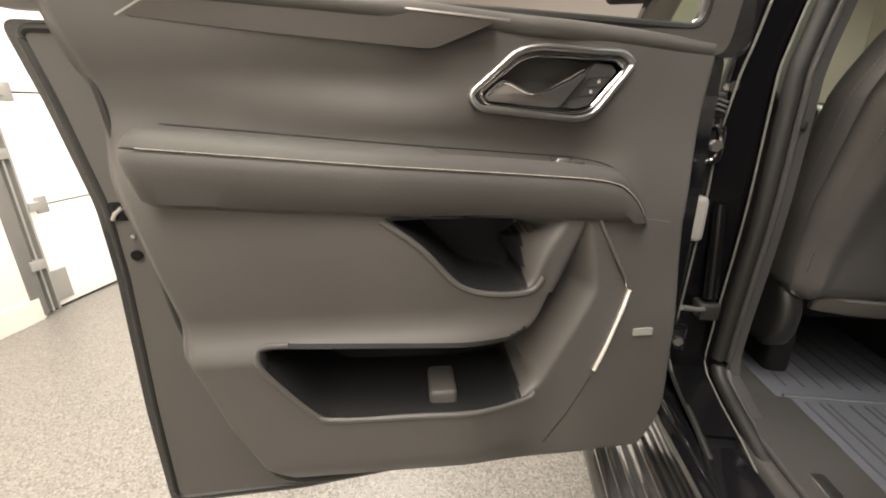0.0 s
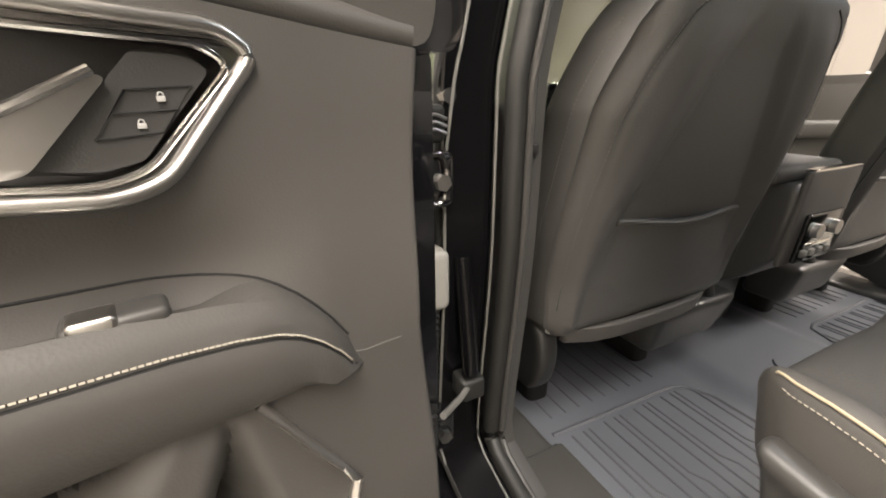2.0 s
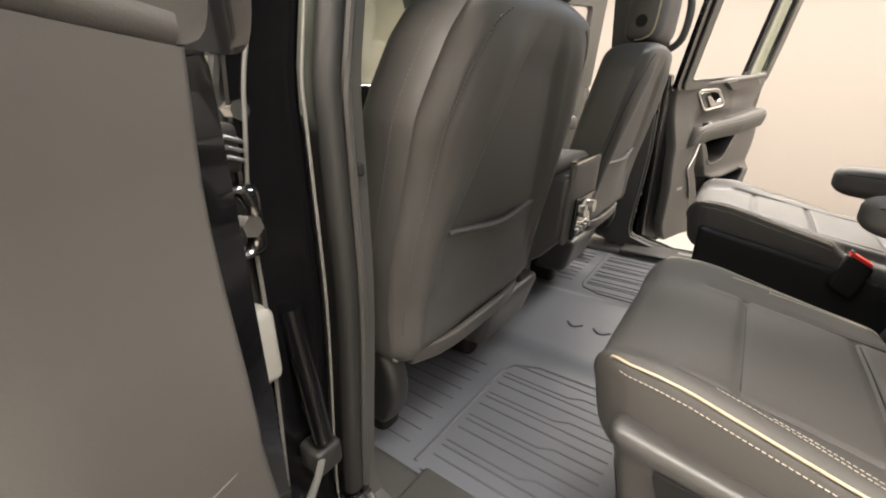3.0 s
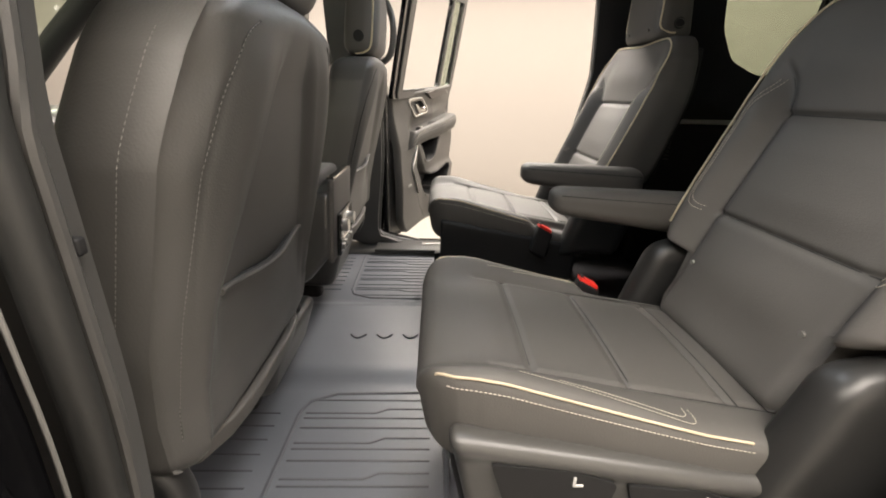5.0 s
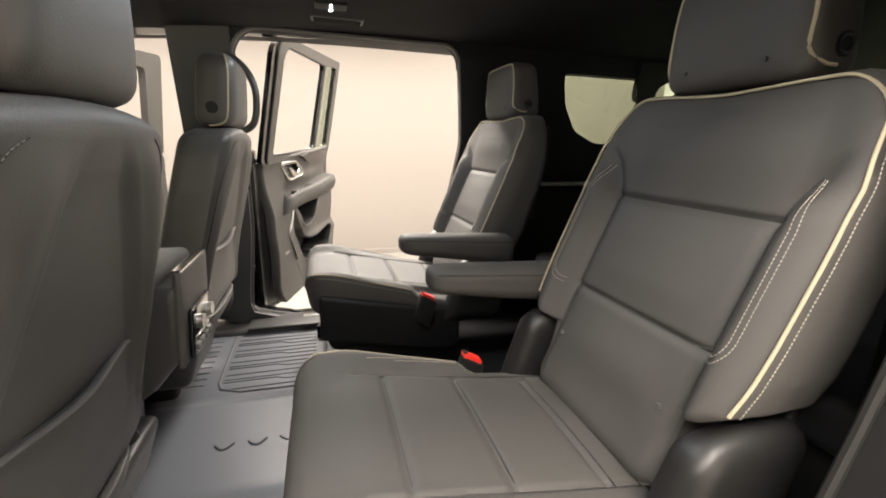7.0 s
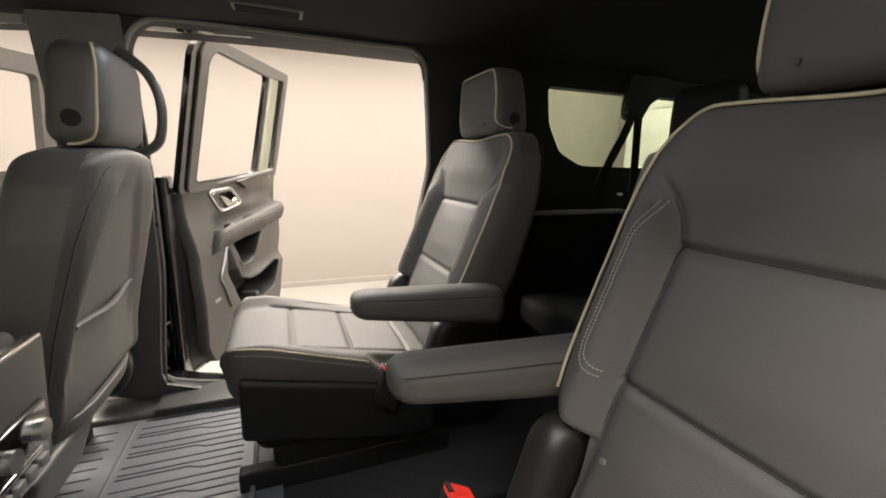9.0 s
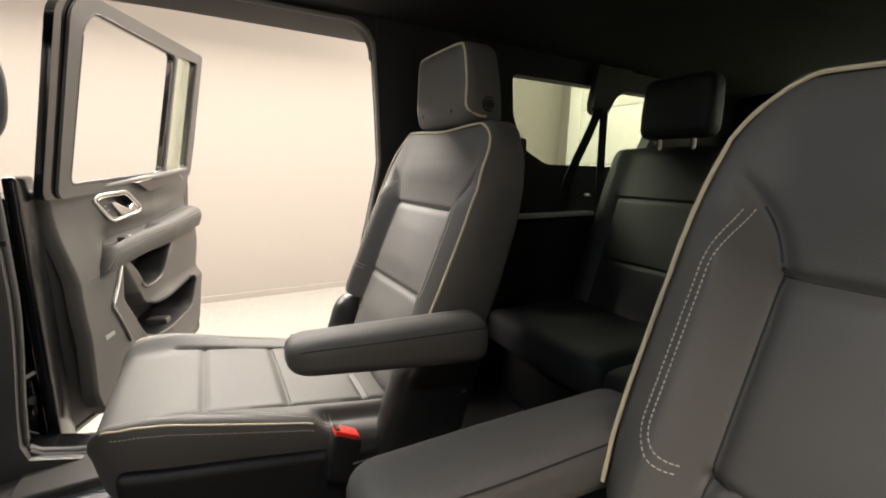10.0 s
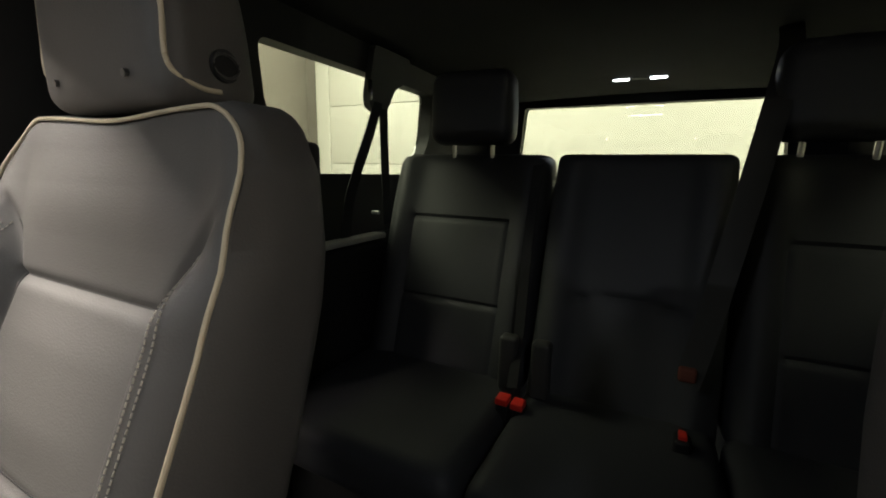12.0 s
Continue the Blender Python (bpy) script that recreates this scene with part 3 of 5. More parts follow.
def door(mir, dpos):
    lab = "open rear door with dark grey trim, chrome handle bezel and map pockets"
    o = dpos(0, 0, 0.6)
    g = thing("rear_door", -o[0] if mir else o[0], o[1], o[2], lab, "car door", "rear doors")

    def put(name, bm, mat, parent=g, label=""):
        return part(name, bm, mat, parent, label, mir)

    def at(bm):
        for v in bm.verts:
            v.co = dpos(*v.co)
        return bm
    # moulded trim panel as one relief
    bm = bmesh.new()
    grid = [[bm.verts.new(q) for q in col] for col in panel_grid()]
    nu, nz = len(grid) - 1, len(grid[0]) - 1
    shaded_quads = {0: [], 1: []}
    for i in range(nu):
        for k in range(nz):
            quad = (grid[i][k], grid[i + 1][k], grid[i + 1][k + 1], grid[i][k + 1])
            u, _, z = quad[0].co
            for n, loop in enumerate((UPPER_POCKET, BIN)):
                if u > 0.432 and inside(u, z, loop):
                    shaded_quads[n].append([tuple(v.co) for v in quad])
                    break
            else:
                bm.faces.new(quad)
    # Pocket insides are split off in dark plastic to stand for their shade.
    for n, label in ((0, "inside of the upper door pocket, darkened for shade"), (1, "inside of the lower door bin, darkened for shade")):
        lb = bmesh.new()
        for quad in shaded_quads[n]:
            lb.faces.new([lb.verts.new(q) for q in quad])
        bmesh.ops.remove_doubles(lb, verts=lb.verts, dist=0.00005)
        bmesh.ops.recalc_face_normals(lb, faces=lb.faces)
        put("pocket_shade", at(lb), DARKPLASTIC, g, label)
    put("pocket_rim", at(tube([lip(*q, -0.0005) for q in (spline([(u, z, 0) for u, z in ((0.655, 1.040), (0.60, 0.998), (0.545, 0.936), (0.49, 0.916), (0.43, 0.914), (0.408, 0.935))], 6)) for q in [(q.x, q.y)]], 0.0050, 8)), DOORSKIN)
    put("pocket_rim", at(tube([lip(*q, -0.0005) for q in (spline([(u, z, 0) for u, z in ((0.80, 0.857), (0.845, 0.852), (0.835, 0.815), (0.78, 0.742), (0.745, 0.722), (0.60, 0.718), (0.44, 0.712), (0.41, 0.722))], 6)) for q in [(q.x, q.y)]], 0.0050, 8)), DOORSKIN)
    rim = [grid[i][0] for i in range(nu + 1)] + [grid[nu][k] for k in range(1, nz + 1)] + [grid[i][nz] for i in range(nu - 1, -1, -1)] + [grid[0][k] for k in range(nz - 1, 0, -1)]
    back = [bm.verts.new((v.co.x, min(-0.055, v.co.y - 0.03), v.co.z)) for v in rim]
    for k in range(len(rim)):
        bm.faces.new((rim[k - 1], back[k - 1], back[k], rim[k]))
    bmesh.ops.recalc_face_normals(bm, faces=bm.faces)
    put("trim_panel", at(bm), DOORSKIN)
    # top roll along the window
    put("belt_roll", at(tube([(u, bow(u, 1.25) - 0.012, belt(u) + 0.010) for u in [0.132 + 0.885 * i / 40 for i in range(41)]], 0.014, 10)), DOORSKIN, g, "soft grey window ledge")
    # steel shell with window frame
    u0 = 0.02 if mir else 0.075
    shell = [(u0, 0.52), (0.84, 0.487), (1.077, 0.494), (1.075, 0.70), (1.062, 0.95), (1.064, 1.06), (1.09, 1.2), (1.115, 1.30), (u0, 1.27)]
    well = rounded([(0.26, 0.60), (0.92, 0.62), (0.93, 1.10), (0.26, 1.10)], 0.04)
    put("door_skin", at(plate(rounded(shell, 0.02), [], lambda u, z, d: (u, -0.150 - d - 0.10 * max(0, 1 - u), z), 0.02)), PAINT, g, "gloss black outer skin")
    put("door_shell", at(plate(rounded(shell, 0.02), [well], lambda u, z, d: (u, -0.035 - d - 0.10 * max(0, 1 - u), z), 0.10)), PAINT, g, "gloss black door shell")
    flange = rounded([(0.12, 0.535), (0.84, 0.50), (1.062, 0.508), (1.058, 0.70), (1.045, 0.95), (1.047, 1.06), (1.073, 1.2), (1.095, 1.29), (0.12, 1.26)], 0.02)
    put("inner_flange", at(plate(flange, [well], lambda u, z, d: (u, -0.0315 - d - 0.10 * max(0, 1 - u), z), 0.006)), DOORSKIN, g, "dark grey inner door flange")
    put("slam_seal", at(tube([(p[0], -0.034 - 0.10 * max(0, 1 - p[0]), p[1]) for p in flange], 0.006, 8, True)), RUBBER)
    frame_out = rounded([(0.06, 1.26), (1.12, 1.31), (1.125, 1.45), (1.11, 1.885), (0.13, 1.82), (0.06, 1.76)], 0.03)
    hole = rounded([(0.155, 1.30), (0.785, 1.330), (0.79, 1.812), (0.21, 1.790), (0.165, 1.745)], 0.03)
    vent = rounded([(0.81, 1.335), (1.055, 1.350), (1.045, 1.838), (0.81, 1.814)], 0.015)

    bend = 0.02 if mir else 0.07

    def slope(z):
        return -0.03 + 0.19 * max(0.0, z - 1.28)
    put("window_frame", at(plate(frame_out, [hole, vent], lambda u, z, d: (u, slope(z) - 0.008 - d - bend * max(0, 0.9 - u), z), 0.022)), PAINT)
    put("frame_trim", at(plate(rounded([(0.105, 1.262), (1.12, 1.31), (1.125, 1.45), (1.11, 1.885), (0.16, 1.825), (0.105, 1.765)], 0.03), [hole, vent], lambda u, z, d: (u, slope(z) - d + 0.002 - bend * max(0, 0.9 - u), z), 0.008)), DOORSKIN, g, "grey plastic window frame trim")
    put("quarter_glass", at(plate(vent, [], lambda u, z, d: (u, slope(z) - 0.03 - d, z), 0.004)), CLEAR, g, "small fixed pane")
    put("run_channel", at(tube([(p[0], slope(p[1]) - 0.004 - bend * max(0, 0.9 - p[0]), p[1]) for p in hole], 0.007, 8, True)), RUBBER)
    # edge seal round the trim
    put("edge_seal", at(tube(spline([(1.02, -0.028, 1.28), (1.0, -0.03, 1.05), (0.978, -0.03, 0.84), (0.91, -0.03, 0.64), (0.83, -0.03, 0.53), (0.5, -0.085, 0.52), (0.25, -0.105, 0.52)], 6), 0.006, 8)), RUBBER)
    put("latch", at(box(1.018, 1.044, -0.075, -0.0295, 1.038, 1.066, 0.004)), JAMB, g, "dark door latch opening")
    put("latch_hook", at(tube([(1.024, -0.028, 1.058), (1.034, -0.026, 1.050), (1.040, -0.028, 1.041)], 0.003, 6)), STEEL)
    put("clip_hole", at(cylinder((1.022, -0.034, 0.985), (1.022, -0.0290, 0.985), 0.008, 14)), JAMB)
    put("clip_pin", at(cylinder((1.020, -0.032, 1.015), (1.020, -0.0290, 1.015), 0.003, 10)), STEEL)
    # padded armrest
    def arm_top(u):
        return 1.128 + 0.10 * (u - 0.35) - float(np.interp(u, [0.226, 0.24, 0.2545, 0.27, 0.285, 0.30, 0.325, 0.36], [0.085, 0.060, 0.040, 0.024, 0.013, 0.006, 0.002, 0.0]))

    def arm_face(u):
        return float(np.interp(u, [0.22, 0.26, 0.30, 0.45, 0.65, 0.95], [-0.026, -0.008, 0.002, 0.018, 0.050, 0.066]))

    def arm_low(u):
        return 1.030 + 0.085 * (u - 0.45)
    rings = []
    bm = bmesh.new()
    for i in range(61):
        u = 0.226 + 0.731 * i / 60
        e = min((u - 0.226) / 0.026, (0.957 - u) / 0.03, 1.0)
        e = math.sqrt(max(0.0, 1 - (1 - e) ** 2))
        t, l = arm_top(u), arm_low(u)
        h = t - l
        w = 0.020 * bump01(u, 0.290, 0.345) * (1 - bump01(u, 0.53, 0.59))
        ring = [(-0.02, 0.016 + w), (0.026, 0.016 + w), (0.034, 0.017 + 0.9 * w), (0.041, 0.0195), (0.049, 0.024), (0.055, 0.030), (0.0585, 0.038), (0.0572, 0.0405), (0.0600, 0.043), (0.0625, 0.058), (0.0600, 0.076), (0.050, h - 0.008), (0.036, h), (-0.02, h + 0.004)]
        deep = min(1.0, (arm_face(u) + 0.075) / 0.10)
        rings.append([bm.verts.new((u, arm_face(u) + (q - 0.0600) * deep - 0.012 * (1 - e), t - min(z, h) * (0.75 + 0.25 * e) - 0.012 * (1 - e))) for q, z in ring])
    for p, q in zip(rings, rings[1:]):
        for k in range(len(p) - 1):
            bm.faces.new((p[k], q[k], q[k + 1], p[k + 1]))
    bm.faces.new(rings[0])
    bm.faces.new(rings[-1][::-1])
    bmesh.ops.recalc_face_normals(bm, faces=bm.faces)
    a = put("armrest", at(bm), LEATHER, g, "padded leather armrest with stitched seam")
    def seam(u):
        return (u, arm_face(u) - 0.0004, arm_top(u) - min(0.0385, arm_top(u) - arm_low(u)))
    pts = [seam(0.244 + 0.690 * i / 200) for i in range(201)]
    put("stitching", at(dashes(pts, 0.0026, 0.0008, 0.0008)), THREAD, a, "cream thread stitching")
    put("seam_groove", at(tube([(p[0], p[1] - 0.001, p[2] - 0.004) for p in pts], 0.0012, 6)), DARKSEAM, a)
    # Dark tube laid in as the shadow line between armrest and panel.
    put("recess_shadow", at(tube([lip(u, arm_top(u) - min(0.0145, arm_top(u) - arm_low(u)), 0.0002) for u in [0.236 + 0.709 * i / 60 for i in range(61)]], 0.0009, 6)), DARKSEAM)
    # switch and its recess in the armrest
    sw = put("window_switch", at(box(0.352, 0.402, -0.032, -0.006, 1.096, 1.115, 0.005)), PLASTIC, g, "small window switch")
    put("switch_icon", at(box(0.376, 0.398, -0.025, -0.005, 1.104, 1.1175, 0.003)), STEEL, sw, "bright rocker key")
    # wood inlay with its bright line
    wood = rounded([(0.953, 1.299), (0.79, 1.281), (0.61, 1.2645), (0.575, 1.262), (0.487, 1.2955), (0.73, 1.3185), (0.90, 1.324)], 0.012)
    put("wood_inlay", at(plate(wood, [], lambda u, z, d: (u, -0.004 - d, z), 0.02)), WOOD, g, "dark open-pore wood inlay")
    put("bright_line", at(tube([(0.475, -0.004, 1.2955), (0.73, -0.004, 1.3200), (0.905, -0.004, 1.3260), (0.958, -0.005, 1.299)], 0.0016, 8)), STEEL)
    # handle bezel
    ring = [(p[0], bow(p[0], 1.22) + 0.002, p[1]) for p in BEZEL]
    hb = put("handle_bezel", at(tube(ring, 0.0048, 10, True)), STEEL, g, "chrome ring round the handle")
    put("bezel_cup", at(plate(BEZEL, [], lambda u, z, d: (u, bow(u, 1.22) - 0.030 - d, z), 0.01)), PLASTIC, hb)
    inner = [(0.403 + (p[0] - 0.403) * 0.88, 1.218 + (p[2] - 1.219) * 0.80) for p in ring]
    put("bezel_band", at(plate([(p[0], p[2]) for p in ring], [inner], lambda u, z, d: (u, bow(u, 1.22) + 0.001 - d, z), 0.010)), SMOKED, hb, "smoked chrome inner band")
    put("bezel_inner", at(tube([(p[0], bow(p[0], 1.22) + 0.0015, p[1]) for p in inner], 0.0022, 8, True)), CHROME, hb)
    lever = rounded([(0.503, 1.204), (0.482, 1.221), (0.470, 1.222), (0.440, 1.207), (0.415, 1.210), (0.362, 1.236), (0.352, 1.234), (0.392, 1.190), (0.40, 1.188), (0.498, 1.198)], 0.010, 4)
    put("door_lever", at(plate(lever, [], lambda u, z, d: (u, bow(u, 1.22) + 0.002 - d + 0.006 * dip(u - 0.43, 0.05), z), 0.012)), STEEL, g, "satin metal door lever")
    put("lever_edge", at(tube(spline([(q, bow(q, 1.22) + 0.004 + 0.005 * dip(q - 0.43, 0.05), z) for q, z in ((0.50, 1.205), (0.475, 1.222), (0.44, 1.208), (0.41, 1.212), (0.358, 1.237))], 6), 0.003, 8)), CHROME)
    lk = put("lock_switch", at(plate(rounded([(0.340, 1.247), (0.312, 1.246), (0.302, 1.238), (0.345, 1.190), (0.365, 1.186), (0.392, 1.190)], 0.004), [], lambda u, z, d: (u, bow(u, 1.22) - 0.003 - d, z), 0.012)), PLASTIC, g, "door lock switch")
    put("switch_gap", at(tube([(u, bow(u, 1.22) - 0.0028, z) for u, z in ((0.346, 1.228), (0.313, 1.230), (0.332, 1.205), (0.364, 1.203), (0.346, 1.228))], 0.0007, 6)), DARKSEAM, lk)
    put("switch_split", at(tube([(u, bow(u, 1.22) - 0.0028, z) for u, z in ((0.354, 1.216), (0.322, 1.217))], 0.0006, 6)), DARKSEAM, lk)
    for u, z in ((0.330, 1.223), (0.342, 1.209)):
        put("lock_icon", at(box(u - 0.0022, u + 0.0022, bow(u, 1.22) - 0.0032, bow(u, 1.22) - 0.0022, z - 0.0015, z + 0.0015, 0.0004)), ICON, lk)
        put("lock_icon", at(tube([(u + 0.0014 * math.cos(a), bow(u, 1.22) - 0.0026, z + 0.0017 + 0.0018 * math.sin(a)) for a in [math.pi * k / 6 for k in range(7)]], 0.0004, 6)), ICON, lk)
    # bright blade beside the pocket
    put("chrome_blade", at(tube([lip(*q, 0.005) for q in ((0.318, 1.022), (0.285, 0.962), (0.262, 0.922), (0.250, 0.897), (0.262, 0.862), (0.285, 0.80), (0.304, 0.752))], 0.0052, 8, flat=0.5)), SATIN, g, "slim chrome blade")
    put("badge", at(plate([(0.192, 0.803), (0.203, 0.8045), (0.214, 0.806), (0.232, 0.808), (0.232, 0.820), (0.214, 0.819), (0.203, 0.818), (0.192, 0.816)], [], lambda u, z, d: (u, panel_depth(u, z) + 0.0035 - d, z), 0.005)), PLUG, g, "small bright speaker badge")
    put("bottle_stop", at(box(0.545, 0.592, -0.060, 0.018, 0.706, 0.744, 0.008)), DOORSKIN, g, "grey moulded divider in the map pocket")
    # Pale grey tube carries the highlight on the gap in the trim.
    put("trim_seam_glint", at(tube([lip(*q, -0.0004) for q in ((0.242, 1.020), (0.22, 1.012), (0.18, 1.005), (0.148, 1.0))], 0.0008, 6)), GREYPART)
    # Dark line drawn for the shading along the speaker wing's edge.
    put("wing_edge_shade", at(tube([lip(*q, -0.0004) for q in ((0.385, 0.605), (0.345, 0.66), (0.305, 0.735))], 0.0014, 6)), DARKSEAM)
    return g


door(False, hinged(12.5, 0.88, 0.633, 0.0))
door(True, hinged(15.3, 0.937, 0.674, -0.028))


# ---------------------------------------------------------------- second-row seats
def back_y(z):
    return float(np.interp(z, [0.80, 0.93, 1.05, 1.15, 1.24, 1.30, 1.36, 1.42, 1.47], [0.035, -0.022, -0.070, -0.112, -0.150, -0.170, -0.186, -0.197, -0.203]))


def seat_half(z):
    return float(np.interp(z, [0.90, 0.965, 0.985, 1.005, 1.05, 1.1, 1.2, 1.3, 1.38, 1.44], [0.175, 0.180, 0.22, 0.247, 0.255, 0.258, 0.259, 0.258, 0.246, 0.215]))


SEAT_X = {False: 0.478, True: 0.455}


def captain_seat(mir):
    """Built for the left side of the car; outboard is minus x."""
    s = thing("captain_seat", SEAT_X[mir] if mir else -SEAT_X[mir], 0.2, 0.535, "black leather second-row captain's chair with cream piping", "car seat", "second-row seats")
    X = -SEAT_X[mir]

    def put(name, bm, mat, parent=s, label=""):
        return part(name, bm, mat, parent, label, mir)

    Z0, Z1, TH = 0.83, 1.445, 0.15

    def thick(z):
        return float(np.interp(z, [1.05, 1.25, 1.40], [0.145, 0.118, 0.088]))

    def edge(z):
        """The seam between the insert and the side bolster; it flares out at the shoulder."""
        return 0.163 + 0.085 * (max(0.0, z - 1.225) / 0.137) ** 2.0

    def front(x, z):
        """Relief of the face: bolsters, insert and seams."""
        a = abs(x)
        e = edge(z)
        low = 1 - bump01(z, 1.32, 1.44)
        d = 0.0001 + 0.042 * bump01(a, e - 0.004, e + 0.042) * (1 - 0.42 * bump01(a, 0.205, 0.255)) * (1 - bump01(z, 1.25, 1.36))
        d = (d ** 3 + (0.024 * bump01(a, 0.17, 0.25) * low) ** 3) ** (1 / 3)
        d += 0.007 * (1 - (min(a, e) / e) ** 2) * bump01(z, 1.06, 1.12) * (1 - bump01(z, 1.18, 1.24))
        d += 0.012 * (1 - bump01(abs(z - 1.34), 0.0, 0.10)) * (1 - bump01(a, 0.10, 0.22))
        d += 0.008 * (1 - bump01(abs(z - 0.97), 0.0, 0.08)) * (1 - bump01(a, 0.08, 0.165))
        d -= 0.008 * dip(a - e, 0.012) * (1 - bump01(a, 0.195, 0.245))
        if a < e + 0.004:
            d -= 0.0075 * dip(z - 1.243, 0.007) + 0.0075 * dip(z - 1.052, 0.007)
        return d

    def shape(x, y, z):
        zz = (Z0 + Z1) / 2 + z
        f = x / 0.25
        hw = seat_half(zz)
        t = (y + TH / 2) / TH
        sag = -0.009 * dip(x, 0.12) * bump01(zz, 1.36, 1.44)
        xx = f * hw
        yy = back_y(zz) - thick(zz) * (1 - t)
        if t > 0.9:
            yy += front(xx, zz)
        return (X + xx, yy, zz + sag)
    b = put("backrest", rbox((0.25, TH / 2, (Z1 - Z0) / 2), 0.035, (150, 4, 150), shape), LEATHER)

    def face(x, z, out=-0.0006):
        return (X + x, back_y(z) + front(x, z) + out, z)
    for z in (1.243, 1.052):
        put("seam", tube([face(-0.163 + 0.326 * i / 20, z) for i in range(21)], 0.0015, 6), DARKSEAM, b)
    for sgn in (-1, 1):
        pts = [face(sgn * edge(z), z) for z in [0.99 + 0.318 * i / 50 for i in range(51)]]
        put("seam", tube(pts, 0.0015, 6), DARKSEAM, b)
    # piping round the edge of the face
    low, high, wide, rad = -(Z1 - Z0) / 2 + 0.180, (Z1 - Z0) / 2 - 0.006, 0.2435, 0.045
    path = [(-wide, low + (high - rad - low) * i / 24) for i in range(24)]
    path += [(-wide + rad * (1 - math.cos(a)), high - rad + rad * math.sin(a)) for a in [math.pi / 2 * i / 8 for i in range(9)]]
    path += [(-wide + rad + (2 * wide - 2 * rad) * i / 20, high) for i in range(1, 20)]
    path += [(wide - rad + rad * math.sin(a), high - rad + rad * math.cos(a)) for a in [math.pi / 2 * i / 8 for i in range(9)]]
    path += [(wide, high - rad - (high - rad - low) * i / 24) for i in range(1, 25)]
    loop = [shape(x, TH / 2 - 0.006, z) for x, z in path]
    put("piping", tube(loop, 0.0025, 8), PIPING, b, "cream piping")
    for sgn in (-1,):
        pts = [shape(sgn * 0.2506, TH / 2 - 0.015, low + (high - rad - low) * i / 30) for i in range(31)]
        put("stitching", dashes(pts, 0.0034, 0.0022, 0.0008), THREAD, b, "cream stitching beside the piping")
    # twin stitch rows on the outboard and inboard bolster
    for sgn in (-1, 1):
        for k in (0.0, 0.008):
            run = [(0.209 + k - 0.012 * bump01(z, 1.24, 1.33), z) for z in [1.305 - 0.205 * i / 36 for i in range(37)]]
            run += [(0.169 + (0.040 + k) * math.cos(a), 1.10 - (0.040 + k) * math.sin(a)) for a in [1.35 * i / 10 for i in range(1, 11)]]
            pts = [(X + sgn * x, back_y(z) + front(x, z) + 0.0012, z) for x, z in run]
            put("stitching", dashes(pts, 0.0038, 0.0022, 0.0008), THREAD, b, "cream twin stitching")
    # headrest
    def head(x, y, z):
        lean = 0.10 * z
        taper = 1 - 0.10 * (z + 0.09) / 0.18 + 0.06 * dip(z, 0.07)
        return (X + x * taper, -0.232 + (y if y > 0 else 1.35 * y) * (1 - 0.15 * (z + 0.09) / 0.18) + lean * 0.5 - 0.10 * x * x * 4, 1.532 + z)
    h = put("headrest", rbox((0.128, 0.050, 0.092), 0.028, (14, 6, 12), head), LEATHER, s, "leather headrest with piped edge")
    hp = [(-0.1275, -0.005, -0.072), (-0.1265, 0.018, -0.070), (-0.1205, 0.0425, -0.052), (-0.1205, 0.0425, 0.0), (-0.1205, 0.0425, 0.055), (-0.116, 0.0425, 0.074), (-0.100, 0.0425, 0.0845)]
    hp = hp + [(0.0, 0.0425, 0.0845)] + [(-x, y, z) for x, y, z in hp[::-1]]
    put("piping", tube([head(*q) for q in spline(hp, 5)], 0.0027, 8), PIPING, h, "cream piping")
    for sgn in (-1, 1):
        put("tilt_button", cylinder(head(sgn * 0.122, -0.010, -0.045), head(sgn * 0.131, -0.010, -0.045), 0.017, 20), DARKPLASTIC, h, "round release button")
        put("button_ring", tube([head(sgn * 0.131, -0.010 + 0.012 * math.cos(k * 0.4), -0.045 + 0.012 * math.sin(k * 0.4)) for k in range(16)], 0.0018, 6, True), PLASTIC, h)
        put("post", cylinder((X + sgn * 0.072, -0.235, 1.40), (X + sgn * 0.072, -0.225, 1.50), 0.006), STEEL, s, "steel headrest post")
        put("post_guide", cylinder((X + sgn * 0.072, -0.205, 1.475), (X + sgn * 0.072, -0.184, 1.472), 0.0042), PLASTIC, h)
    # seat cushion
    def crelief(x, y):
        a = abs(x)
        d = 0.055 * max(0.0, (y + 0.02) / 0.52 - 0.3) * dip(a - 0.200, 0.042)
        if x > 0:
            d -= 0.022 * bump01(a, 0.165, 0.195) * (1 - bump01(y, 0.15, 0.19))
        d -= 0.006 * dip(a - 0.150, 0.0042) * bump01(0.43 - y, 0, 0.02)
        d += 0.006 * (1 - (min(a, 0.15) / 0.15) ** 2)
        if a < 0.152:
            d -= 0.006 * (dip(y - 0.359, 0.006) + dip(y - 0.215, 0.006) + dip(y - 0.060, 0.006))
        return d

    def cush(x, y, z):
        yy = 0.240 + y * 1.03
        f = (yy + 0.02) / 0.52
        hw = 0.235 - 0.022 * f - 0.03 * max(0, (f - 0.86) / 0.14) ** 2
        xx = x / 0.235 * hw
        zz = 0.780 + z * (0.8 + 0.2 * f) + 0.075 * f
        if z > 0.02:
            zz += crelief(xx, yy) - 0.022 * max(0, (f - 0.80) / 0.2) ** 2 * 1.2
        return (X + xx, yy + (0.02 * (z + 0.06) / 0.12 if f > 0.9 else 0), zz)
    c = put("cushion", rbox((0.235, 0.260, 0.066), 0.030, (84, 90, 3), cush), LEATHER, s, "leather seat cushion with cross seams")
